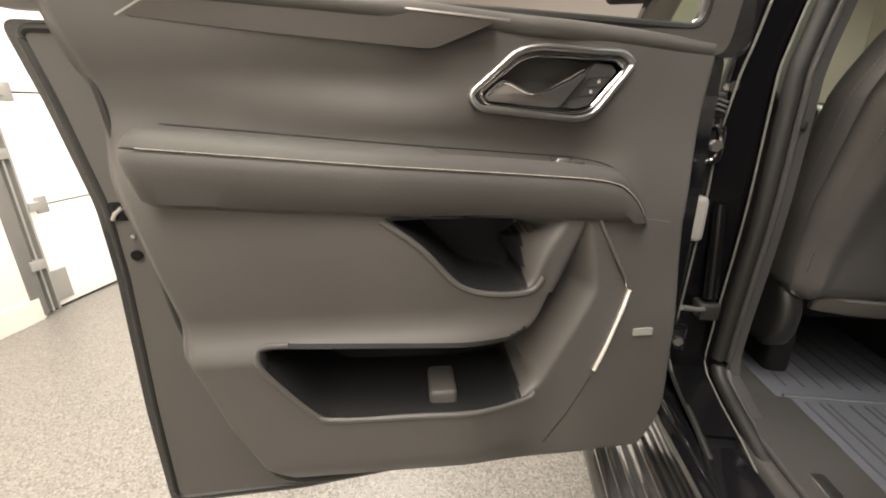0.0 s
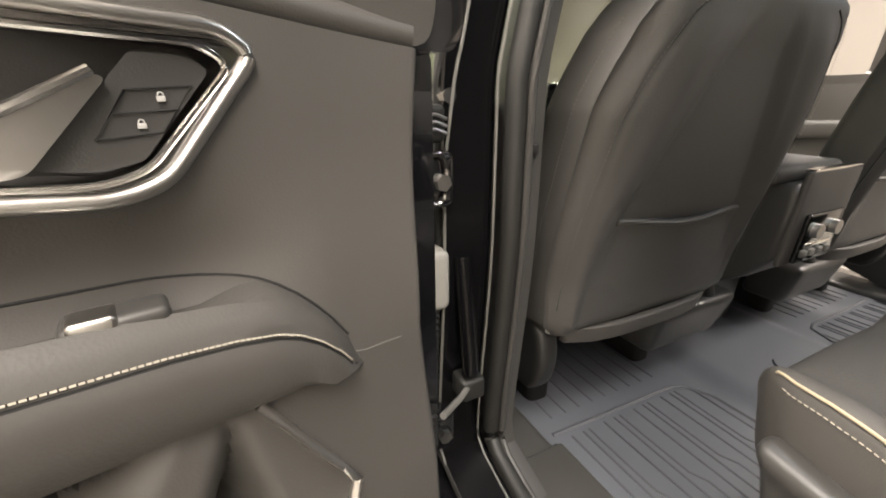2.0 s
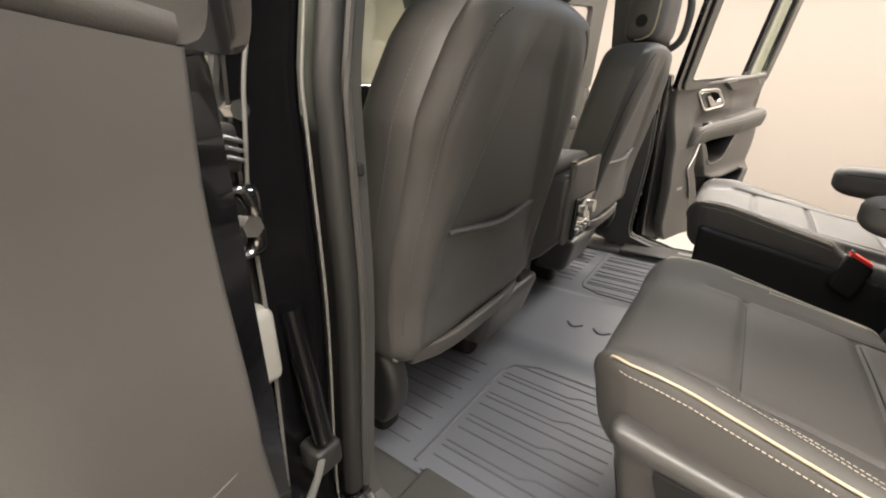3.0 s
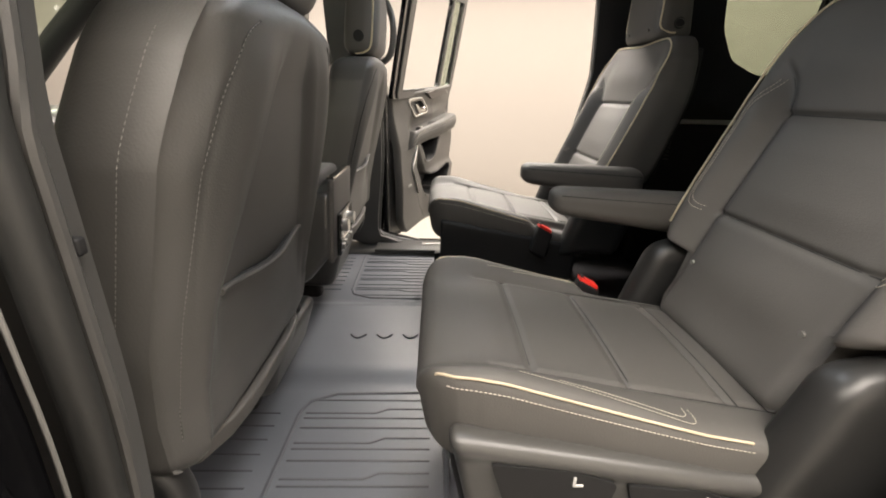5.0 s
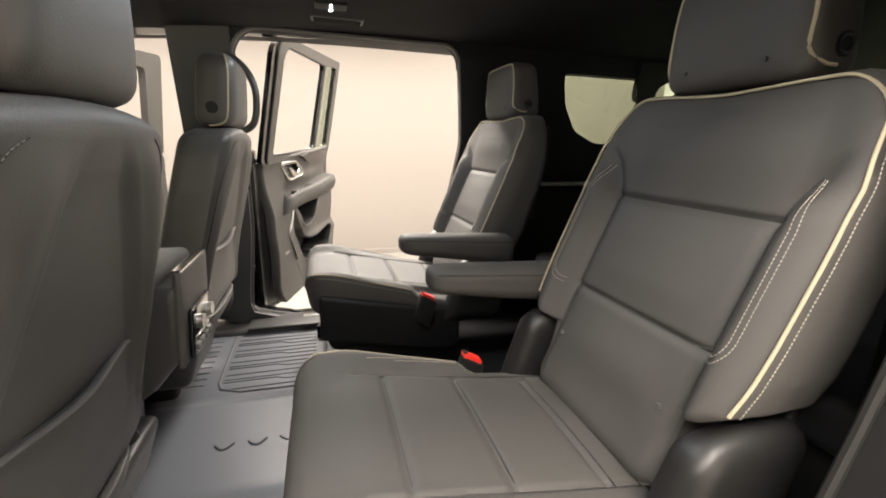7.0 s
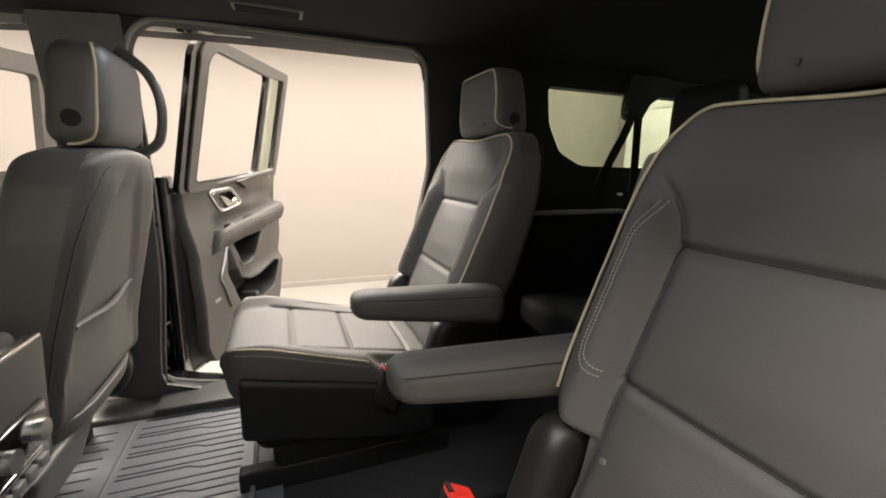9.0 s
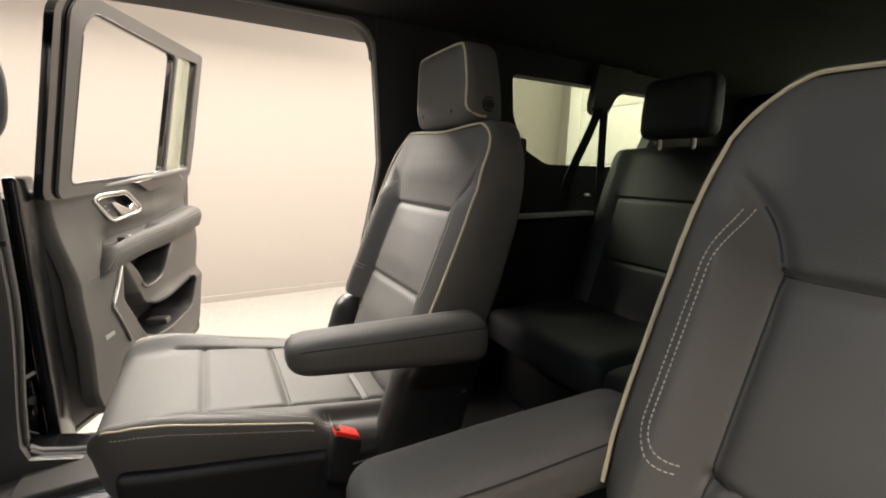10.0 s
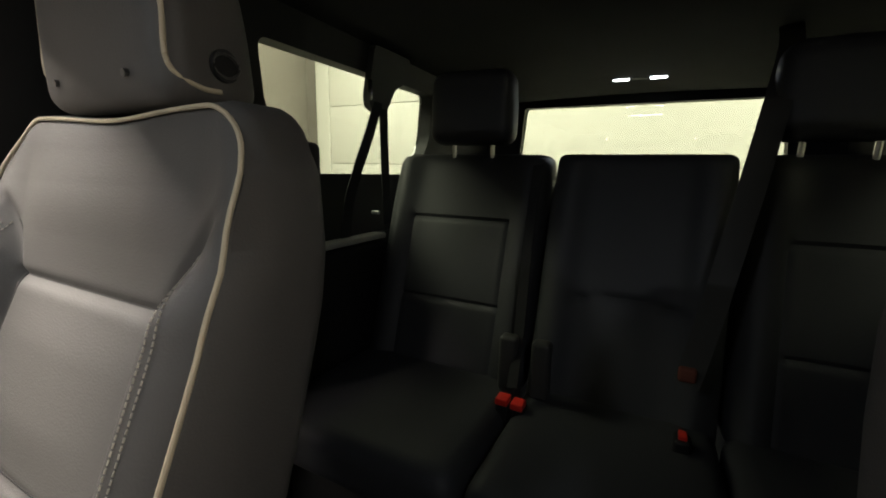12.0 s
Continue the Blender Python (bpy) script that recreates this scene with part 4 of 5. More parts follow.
    for y in (0.359, 0.215, 0.060):
        put("seam", tube([cush(-0.158 + 0.316 * i / 16, y - 0.245, 0.0658) for i in range(17)], 0.0013, 6), DARKSEAM, c)
    for sgn in (-1, 1):
        put("seam", tube([cush(sgn * 0.160, 0.17 - 0.40 * i / 20, 0.0655) for i in range(21)], 0.0013, 6), DARKSEAM, c)
        y0 = -0.16 if sgn < 0 else -0.055
        pts = [cush(sgn * 0.2285, y0 + (0.22 - y0) * i / 30, 0.0595) for i in range(31)]
        pts += [cush(sgn * (0.2265 - 0.004 * i), 0.228 + 0.012 * i, 0.0575 - 0.012 * i) for i in range(3)]
        put("piping", tube(pts, 0.0019, 8), PIPING, c, "cream piping")
        pts = [cush(sgn * 0.2352, y0 + (0.22 - y0) * i / 30, 0.0480) for i in range(31)]
        put("stitching", dashes(pts, 0.0038, 0.0022, 0.0008), THREAD, c)
        side = [(0.185 + 0.023 * k / 12, 0.385 - 0.215 * k / 12) for k in range(13)]
        for rows in (side + [(0.2080, 0.163), (0.2045, 0.156), (0.198, 0.1525), (0.188, 0.152), (0.176, 0.153)],
                     [(x - 0.008, y) for x, y in side[3:12]] + [(0.1985, 0.174), (0.1965, 0.167), (0.192, 0.1625), (0.185, 0.161), (0.176, 0.162)]):
            pts = [cush(sgn * x * 1.055, y - 0.245, 0.066) for x, y, _ in spline([(x, y, 0) for x, y in rows], 4)]
            put("stitching", dashes([(q[0], q[1], q[2] + 0.0006) for q in pts], 0.0034, 0.0018, 0.0006), THREAD, c)
    # base and side shield
    put("base", rbox((0.215, 0.23, 0.07), 0.03, (4, 4, 2), lambda x, y, z: (X + x, 0.235 + y + 0.2 * z, 0.73 + z)), DARKPLASTIC, s, "black plastic seat base")
    def shield_top(y):
        return float(np.interp(y, [0.0, 0.05, 0.11, 0.30, 0.48, 0.52], [0.815, 0.795, 0.802, 0.838, 0.870, 0.866]))

    def shield(x, y, z):
        yy = 0.236 + y * 0.92 + 0.02 * z / 0.09
        return (X - 0.226 + x - 0.010 * (1 - bump01(z, 0.045, 0.075)) * -1, yy, shield_top(yy) - 0.09 + z)
    put("side_shield", rbox((0.022, 0.245, 0.09), 0.018, (2, 24, 14), shield), PLASTIC, s, "black plastic side shield with seat controls")
    for y0 in (0.425, 0.243):
        quad = rounded([(y0, 0.0), (y0 - 0.11, -0.012), (y0 - 0.168, -0.034), (y0 - 0.16, -0.075), (y0 - 0.02, -0.065)], 0.008, 3)
        lv = put("lever", plate(quad, [], lambda y, z, d: (X - 0.247 + d, y, z + 0.830 - 0.2 * (0.425 - y0)), 0.014), DARKPLASTIC, s, "flat black seat adjusting lever")
        put("lever_icon", box(X - 0.2485, X - 0.2465, y0 - 0.112, y0 - 0.108, 0.794 - 0.2 * (0.425 - y0), 0.810 - 0.2 * (0.425 - y0), 0.0008), ICON, lv)
        put("lever_icon", box(X - 0.2485, X - 0.2465, y0 - 0.122, y0 - 0.110, 0.793 - 0.2 * (0.425 - y0), 0.797 - 0.2 * (0.425 - y0), 0.0008), ICON, lv)
    put("inboard_shield", rbox((0.016, 0.235, 0.075), 0.012, (2, 10, 4), lambda x, y, z: (X + 0.229 + x - 0.04 * max(0, y), 0.245 + y, shield_top(0.245 + y) - 0.078 + z)), DARKPLASTIC, s, "black plastic inboard cover")
    for sgn in (-1, 1):
        hc = put("hinge_cover", rbox((0.036, 0.105, 0.112), 0.034, (4, 10, 10), lambda x, y, z: (X + sgn * 0.226 + x * (1 - 0.8 * max(0, z)), -0.055 + y - 0.30 * z - 0.10 * max(0, z) * y, 0.866 + z - 1.6 * max(0, y) ** 2 - 1.0 * min(0, y) ** 2)), HINGECOVER, s, "moulded plastic hinge cover")
        put("cover_gap", tube(spline([(X + sgn * 0.234, 0.026, 0.900), (X + sgn * 0.240, 0.016, 0.925), (X + sgn * 0.240, -0.004, 0.946), (X + sgn * 0.238, -0.032, 0.962)], 4), 0.0032, 6), DARKSEAM, hc)
        put("cover_screw", cylinder((X + sgn * 0.245, -0.125, 0.872), (X + sgn * 0.2635, -0.125, 0.872), 0.005, 12), STEEL, hc)
        put("rail", box(X + sgn * 0.17 - 0.02, X + sgn * 0.17 + 0.02, -0.05, 0.50, 0.535, 0.60, 0.008), DARKPLASTIC, s)
        put("leg", box(X + sgn * 0.17 - 0.025, X + sgn * 0.17 + 0.025, 0.02, 0.42, 0.595, 0.68, 0.02), DARKPLASTIC, s)
    for sgn in (-1, 1):
        put("back_clip", cylinder(face(sgn * 0.135, 0.955, 0.0), face(sgn * 0.135, 0.955, 0.004), 0.005, 12), GREYPART, b, "small round trim clip")
    put("back_shell", rbox((0.225, 0.012, 0.24), 0.010, (6, 1, 8), lambda x, y, z: (X + x, back_y(1.17 + z) - thick(1.17 + z) - 0.004 + y, 1.17 + z)), DARKPLASTIC, s, "hard black back panel")
    # inboard armrest
    def rest(x, y, z):
        f = (y + 0.19) / 0.38
        return (X + 0.292 + x * (1.0 - 0.25 * max(0, f - 0.6)), 0.045 + y, 1.010 + z * (1 - 0.42 * f) + 0.034 * f)
    r = put("armrest", rbox((0.046, 0.19, 0.052), 0.036, (6, 20, 6), rest), LEATHER, s, "folding leather armrest, lowered")
    for sgn in (-1, 1):
        put("seam", tube([rest(sgn * 0.043, -0.17 + 0.345 * i / 20, 0.030) for i in range(21)], 0.0013, 6), DARKSEAM, r)
    tilt = lambda x, y, z: (x, y - 0.25 * z, z + 0.55 * y)
    bk = put("buckle", rbox((0.017, 0.026, 0.045), 0.008, (1, 2, 4), tilt, (X + 0.256, 0.140, 0.804)), DARKPLASTIC, s, "seat belt buckle with red button")
    put("button", rbox((0.014, 0.022, 0.009), 0.004, (1, 2, 1), tilt, (X + 0.256, 0.132, 0.848)), RED, bk, "red release button")
    put("slot", rbox((0.010, 0.004, 0.003), 0.002, (1, 1, 1), tilt, (X + 0.256, 0.148, 0.8660)), DARKSEAM, bk)
    return s


captain_seat(False)
captain_seat(True)


# ---------------------------------------------------------------- front seats
def front_seat(mir):
    X = -0.465
    s = thing("front_seat", -X if mir else X, 1.0, 0.535, "black leather front seat seen from behind, with map pocket", "car seat", "front seats")

    def put(name, bm, mat, parent=s, label=""):
        return part(name, bm, mat, parent, label, mir)

    def rear(z):
        return float(np.interp(z, [0.60, 0.78, 0.90, 1.0, 1.1, 1.2, 1.3, 1.38, 1.42], [0.80, 0.80, 0.790, 0.770, 0.744, 0.718, 0.694, 0.683, 0.69]))

    def back_seam(z):
        return float(np.interp(z, [0.86, 1.03, 1.19, 1.26, 1.324, 1.345], [0.248, 0.248, 0.236, 0.209, 0.172, 0.135]))

    def crease(z):
        """The edge of the middle panel, wider towards the pocket."""
        return float(np.interp(z, [0.80, 1.03, 1.26, 1.31, 1.35], [0.205, 0.182, 0.092, 0.072, 0.050]))

    def panel_relief(a, z):
        c, e = crease(z), back_seam(z)
        d = 0.014 * (1 - bump01(a, c - 0.030, c + 0.010)) * bump01(z, 0.86, 1.00)
        d -= 0.009 * bump01(a, c, (c + e) / 2) * (1 - bump01(a, (c + e) / 2, e))
        d += 0.004 * dip(a - e, 0.009)
        d += 0.030 * bump01(a, e, e + 0.06)
        return d * (1 - bump01(z, 1.26, 1.355))

    def half(z):
        return float(np.interp(z, [0.62, 0.80, 1.0, 1.2, 1.30, 1.375], [0.20, 0.235, 0.258, 0.257, 0.240, 0.205]))

    def shape(x, y, z):
        zz = 1.085 + z
        hw = half(zz) + (0.030 * (1 - bump01(zz, 1.20, 1.36)) if x < 0 else 0.0)
        xx = x / 0.24 * hw
        t = (0.07 - y) / 0.14
        yy = rear(zz) + (y + 0.07)
        if t > 0.85:
            yy += 0.012 * (abs(xx) / hw) ** 4
            yy += panel_relief(abs(xx), zz)
        return (X + xx, yy, zz - 0.022 * (abs(xx) / hw) ** 2 * bump01(zz, 1.3, 1.4))
    b = put("backrest", rbox((0.24, 0.07, 0.295), 0.040, (150, 4, 110), shape), LEATHER_BACK, s, "smooth black leather seat back")
    for sgn in (-1, 1):
        pts = []
        for k in range(41):
            z = 0.86 + 0.48 * k / 40
            x = back_seam(z)
            pts.append((X + sgn * x, rear(z) + 0.012 * (x / half(z)) ** 4 + panel_relief(x, z) - 0.0002, z - 0.022 * (x / half(z)) ** 2 * bump01(z, 1.3, 1.4)))
        put("seam", tube(pts, 0.0013, 6), DARKSEAM, b)
        put("stitching", dashes([(p[0] + sgn * 0.006, p[1] - 0.004, p[2]) for p in pts], 0.0035, 0.003, 0.0005), GREYPART, b)
    put("side_stitching", dashes([shape(-0.2406, -0.012, -0.13 + 0.37 * k / 30) for k in range(31)], 0.0035, 0.003, 0.0005), GREYPART, b)
    # map pocket
    def sag(x):
        return 0.014 * dip(x, 0.13) - 0.002 + 0.05 * x

    def pocket(x, y, z):
        f = (z + 0.095) / 0.19
        zz = 0.92 + z - sag(x) * f
        return (X + x, rear(zz) + panel_relief(abs(x), zz) + 0.012 * (x / 0.25) ** 4 - 0.006 * f * dip(x, 0.15) + 0.002 + y * (0.15 + 0.85 * dip(x, 0.10)) * (0.3 + 0.7 * f) - 0.006 * f * dip(x, 0.12), zz)
    pk = put("map_pocket", rbox((0.17, 0.006, 0.095), 0.004, (24, 1, 10), pocket), LEATHER_BACK, s, "leather map pocket")
    hem = [pocket(-0.168 + 0.336 * i / 28, -0.006, 0.0945) for i in range(29)]
    put("pocket_hem", tube(hem, 0.0052, 8), LEATHER_BACK, pk)
    put("pocket_slit", tube([(q[0], q[1] + 0.006, q[2] + 0.003) for q in hem], 0.0035, 6), DARKSEAM, pk)
    def head(x, y, z):
        return (X + x * (1 - 0.5 * (z + 0.09) * 0.8), 0.735 + y * (1 - 0.8 * max(0, z)) - 0.08 * z + 0.3 * x * x, 1.480 + z)
    h = put("headrest", rbox((0.14, 0.055, 0.105), 0.04, (12, 6, 10), head), LEATHER_BACK, s, "rounded leather headrest")
    for sgn in (-1, 1):
        put("piping", tube(spline([head(sgn * 0.133, 0.01, -0.101), head(sgn * 0.134, -0.018, -0.096), head(sgn * 0.137, -0.038, -0.075), head(sgn * 0.139, -0.0405, 0.0), head(sgn * 0.137, -0.0405, 0.06), head(sgn * 0.125, -0.03, 0.097)], 5), 0.0028, 8), PIPING, h, "cream piping")
        put("post", cylinder((X + sgn * 0.07, 0.76, 1.35), (X + sgn * 0.07, 0.75, 1.45), 0.006), STEEL, s)
        put("tilt_button", cylinder(head(sgn * 0.137, 0.0, -0.05), head(sgn * 0.143, 0.0, -0.05), 0.017, 20), DARKPLASTIC, h)
        put("hinge_cover", rbox((0.024, 0.065, 0.092), 0.020, (3, 10, 12), lambda x, y, z: (X + sgn * 0.240 + x, 0.885 + y * math.sqrt(max(0.02, 1 - (z / 0.094) ** 2)), 0.742 + z)), HINGECOVER, s, "oval hinge cover")
    put("cushion", rbox((0.235, 0.26, 0.065), 0.04, (8, 8, 3), lambda x, y, z: (X + x, 1.20 + y, 0.87 + z + 0.05 * y)), LEATHER_BACK, s)
    put("base", rbox((0.19, 0.22, 0.075), 0.02, (2, 2, 2), lambda x, y, z: (X + x, 1.22 + y, 0.735 + z)), DARKPLASTIC, s)
    put("hem_strip", rbox((0.205, 0.009, 0.020), 0.006, (8, 1, 2), lambda x, y, z: (X + x, 0.802 + y - 0.25 * z + 0.03 * (x / 0.2) ** 4, 0.785 + z)), DOORSKIN, s, "plain lower hem panel")
    put("air_duct", rbox((0.16, 0.06, 0.065), 0.025, (6, 3, 4), lambda x, y, z: (X + 0.19 + x * (0.8 + 1.2 * z), 0.885 + y - 0.3 * z, 0.705 + z)), PLASTIC, s, "plastic rear air duct under the seat")
    for sgn in (-1, 1):
        put("rail", box(X + sgn * 0.17 - 0.03, X + sgn * 0.17 + 0.03, 0.92, 1.42, 0.535, 0.665, 0.02), DARKPLASTIC, s)
    return s


front_seat(False)
front_seat(True)


# ---------------------------------------------------------------- centre console
def console():
    c = thing("centre_console", 0, 0.95, 0.535, "tall black centre console with rear climate controls", "console")
    part("body", rbox((0.118, 0.28, 0.24), 0.02, (4, 4, 6), lambda x, y, z: (0.012 + x * (1 - 0.15 * (0.24 - z)), 1.04 + y + 0.06 * (0.24 - z) + 0.16 * bump01(-z, -0.04, 0.06), 0.79 + z)), PLASTIC, c)
    part("lid", rbox((0.145, 0.25, 0.02), 0.018, (4, 4, 1), lambda x, y, z: (x, 1.045 + y, 1.048 + z)), LEATHER, c, "padded console lid")
    part("top_strip", box(-0.09, 0.115, 0.752, 0.772, 1.060, 1.066, 0.002), CHROME, c, "bright strip along the top edge")
    part("rear_panel", rbox((0.110, 0.008, 0.112), 0.007, (4, 1, 4), lambda x, y, z: (0.012 + x, 0.760 + y + 0.06 * (0.11 - z), 0.950 + z)), DOORSKIN, c, "dark grey rear panel with controls")
    f = part("control_face", rbox((0.075, 0.006, 0.06), 0.005, (2, 1, 2), lambda x, y, z: (x + 0.01, 0.749 + y + 0.06 * (0.11 - z), 0.905 + z)), BLACKGLOSS, c, "gloss black climate control face")
    for x in (-0.03, 0.05):
        part("knob", cylinder((x, 0.753, 0.925), (x, 0.735, 0.925), 0.017, 20), STEEL, f, "ribbed silver knob")
    for x in (-0.045, -0.012, 0.021, 0.054):
        part("button", box(x - 0.012, x + 0.012, 0.745, 0.757, 0.862, 0.878, 0.003), GREYPART, f)
    part("socket_row", box(-0.05, 0.06, 0.748, 0.757, 0.885, 0.895, 0.003), CHROME, f)
    return c


console()


# ---------------------------------------------------------------- third row
def third_row(name, x0, x1, head, label):
    xc, hw = (x0 + x1) / 2, (x1 - x0) / 2
    s = thing(name, xc, -0.8, 0.535, label, "car seat", "third-row seats")

    def fy(z):
        return -0.90 - 0.30 * (z - 0.85)

    def shape(x, y, z):
        zz = 1.12 + z
        d = 0.0
        a = abs(x)
        if y > 0.05:
            d += 0.022 * dip(a - (hw - 0.05), 0.04)
            if not head:
                d -= 0.007 * dip(zz - 1.09 + 0.9 * x * x, 0.006) * (1 - bump01(a, 0.10, 0.15))
            else:
                if a < hw * 0.62:
                    d -= 0.008 * (dip(zz - 1.245, 0.005) + dip(zz - 1.02, 0.005))
                d -= 0.008 * dip(a - hw * 0.62, 0.005) * (1 - bump01(zz, 1.24, 1.28))
        return (xc + x * (1 - 0.03 * bump01(zz, 1.25, 1.43)), fy(zz) + y - 0.07 + d, zz)
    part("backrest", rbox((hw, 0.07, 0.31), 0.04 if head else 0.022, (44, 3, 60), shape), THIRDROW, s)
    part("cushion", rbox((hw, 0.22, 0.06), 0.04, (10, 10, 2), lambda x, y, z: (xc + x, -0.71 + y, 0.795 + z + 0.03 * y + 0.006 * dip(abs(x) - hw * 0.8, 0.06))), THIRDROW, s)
    part("base", box(xc - hw + 0.03, xc + hw - 0.03, -0.95, -0.55, 0.535, 0.75, 0.02), DARKPLASTIC, s)
    if xc > 0.2 or not head:
        px = x0 + 0.025 if head else x1 - 0.045
        part("belt_pad", box(px - 0.022, px + 0.022, -0.875, -0.835, 0.855, 0.995, 0.010), PLASTIC, s, "grey moulded buckle guide")
    if head:
        hc = xc - 0.008 if xc > 0 else -0.425
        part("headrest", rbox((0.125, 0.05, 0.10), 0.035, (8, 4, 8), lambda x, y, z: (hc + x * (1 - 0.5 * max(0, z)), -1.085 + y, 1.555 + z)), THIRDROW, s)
        for sgn in (-1, 1):
            part("post", cylinder((hc + sgn * 0.06, -1.09, 1.38), (hc + sgn * 0.06, -1.085, 1.48), 0.006), STEEL, s)
    return s


third_row("third_row_seat", 0.152, 0.64, True, "black third-row seat with headrest beside the window, darkened for shade")
third_row("third_row_seat", -0.268, 0.144, False, "black middle third-row seat without raised headrest, darkened for shade")
third_row("third_row_seat", -0.70, -0.276, True, "black third-row seat crossed by a belt strap, darkened for shade")


# ---------------------------------------------------------------- floor mat
def floor_mat():
    m = thing("floor_mat", 0, 0.75, 0.535, "grey moulded rubber floor mat with raised ribs", "floor mat")

    def top(x, y):
        hump = 0.016 * (1 - bump01(abs(x), 0.17, 0.24))
        return 0.549 + hump + 0.10 * bump01(y, 1.30, 1.6)
    bm = bmesh.new()
    nx, ny = 90, 30
    g = [[bm.verts.new((-0.70 + 1.40 * i / nx, 0.40 + 1.1 * k / ny, top(-0.70 + 1.40 * i / nx, 0.40 + 1.1 * k / ny))) for k in range(ny + 1)] for i in range(nx + 1)]
    for i in range(nx):
        for k in range(ny):
            bm.faces.new((g[i][k], g[i + 1][k], g[i + 1][k + 1], g[i][k + 1]))
    part("sheet", bm, MAT, m)

    def rib(pts, r=0.0034):
        part("rib", tube([(x, y, top(x, y) + 0.0004) for x, y in pts], r, 6, flat=0.7), SHADEDMAT, m)
    for s in (-1, 1):
        for i in range(14):
            x = s * (0.285 + 0.030 * i)
            if abs(x) > 0.69:
                break
            a, b = 0.505, 0.80
            if i % 3 == 1:
                rib([(x, a), (x, a + 0.10), (x + s * 0.014, a + 0.13), (x + s * 0.014, b)])
            else:
                rib([(x, a), (x, b)])
        rib([(s * 0.255, 0.50), (s * 0.262, 0.74), (s * 0.29, 0.80), (s * 0.33, 0.815), (s * 0.68, 0.82)], 0.006)
        for i in range(9):
            x = s * (0.33 + 0.04 * i)
            rib([(x, 0.86), (x, 1.12)], 0.0028)
    for y in (0.57, 0.65, 0.73):
        pts = [(-0.012 - 0.020 * math.sin(math.pi * k / 8), y - 0.022 + 0.044 * k / 8) for k in range(9)]
        part("tread_bump", tube([(x, yy, top(x, yy) + 0.0008) for x, yy in pts], 0.004, 6), SHADEDMAT, m)
    part("border", tube([(-0.70, 0.47, 0.553), (-0.30, 0.47, 0.556), (-0.2, 0.47, 0.570), (0.2, 0.47, 0.570), (0.30, 0.47, 0.556), (0.70, 0.47, 0.553)], 0.007, 8), MAT, m)
    return m


floor_mat()


# ---------------------------------------------------------------- front of the car
def front_left_door():
    g = thing("front_door", -0.95, 1.4, 0.55, "closed front door, gloss black with a bright belt moulding", "car door")

    def skin(y, z, d):
        return (-(0.955 - 0.9 * max(0, z - 1.02) ** 2 - 0.10 * max(0, 0.75 - z) ** 2) + d, y, z)
    part("door_skin", box(-1, 1, 0.845, 1.98, 0.50, 1.215, 0.02, (1, 8, 20), lambda x, y, z: (skin(y, z + 0.8575, 0.05)[0] + x * 0.05, y, z)), PAINT, g)
    part("belt_moulding", tube([(-0.925, 0.81, 1.222), (-0.925, 1.9, 1.226)], 0.010, 8), CHROME, g, "bright belt moulding")
    part("handle", tube([(-0.965, 0.88, 1.09), (-0.985, 0.91, 1.09), (-0.985, 1.08, 1.09), (-0.965, 1.11, 1.09)], 0.013, 8), CHROME, g)
    glass_loop = rounded([(0.872, 1.225), (1.95, 1.225), (1.45, 1.72), (0.872, 1.72)], 0.02)
    part("window_pane", plate(glass_loop, [], lambda y, z, d: (-lean_in(z, 0.905) - d, y, z), 0.004), CLEAR, g)
    part("window_frame", plate(rounded([(0.858, 1.215), (2.02, 1.215), (1.50, 1.765), (0.858, 1.765)], 0.02), [glass_loop], lambda y, z, d: (-lean_in(z, 0.91) + d, y, z), 0.03), PAINT, g)
    mr = part("mirror", rbox((0.10, 0.05, 0.085), 0.035, (4, 3, 3), lambda x, y, z: (-1.08 + x, 1.86 + y, 1.29 + z)), PAINT, g, "black side mirror")
    part("mirror_arm", tube([(-0.93, 1.88, 1.23), (-1.02, 1.87, 1.25)], 0.02, 8), PAINT, g)
    return g


front_left_door()


def front_right_door():
    f = hinged(30.0, 0.95, 1.90, 0.0)
    g = thing("front_door", 0.95, 1.90, 0.55, "open front door with grey window frame", "car door")

    def put(name, bm, mat, label=""):
        for v in bm.verts:
            v.co = f(*v.co)
        return part(name, bm, mat, g, label, True)
    put("door_shell", plate(rounded([(0.02, 0.50), (1.08, 0.49), (1.10, 1.26), (0.02, 1.22)], 0.04), [], lambda u, z, d: (u, -0.03 - d, z), 0.10), PAINT)
    put("trim_panel", plate(rounded([(0.08, 0.56), (1.02, 0.54), (1.04, 1.26), (0.08, 1.22)], 0.05), [], lambda u, z, d: (u, 0.0 - d, z), 0.03), DOORSKIN)
    put("armrest", rbox((0.36, 0.03, 0.045), 0.025, (4, 2, 2), lambda x, y, z: (0.6 + x, 0.02 + y, 1.03 + z)), LEATHER)
    hole = rounded([(0.30, 1.28), (0.99, 1.30), (0.97, 1.72), (0.72, 1.72)], 0.03)
    put("window_frame", plate(rounded([(0.08, 1.22), (1.08, 1.25), (1.07, 1.80), (0.66, 1.80)], 0.03), [hole], lambda u, z, d: (u, 0.15 * (z - 1.28) - d, z), 0.05), DOORSKIN, "grey window frame")
    return g


front_right_door()


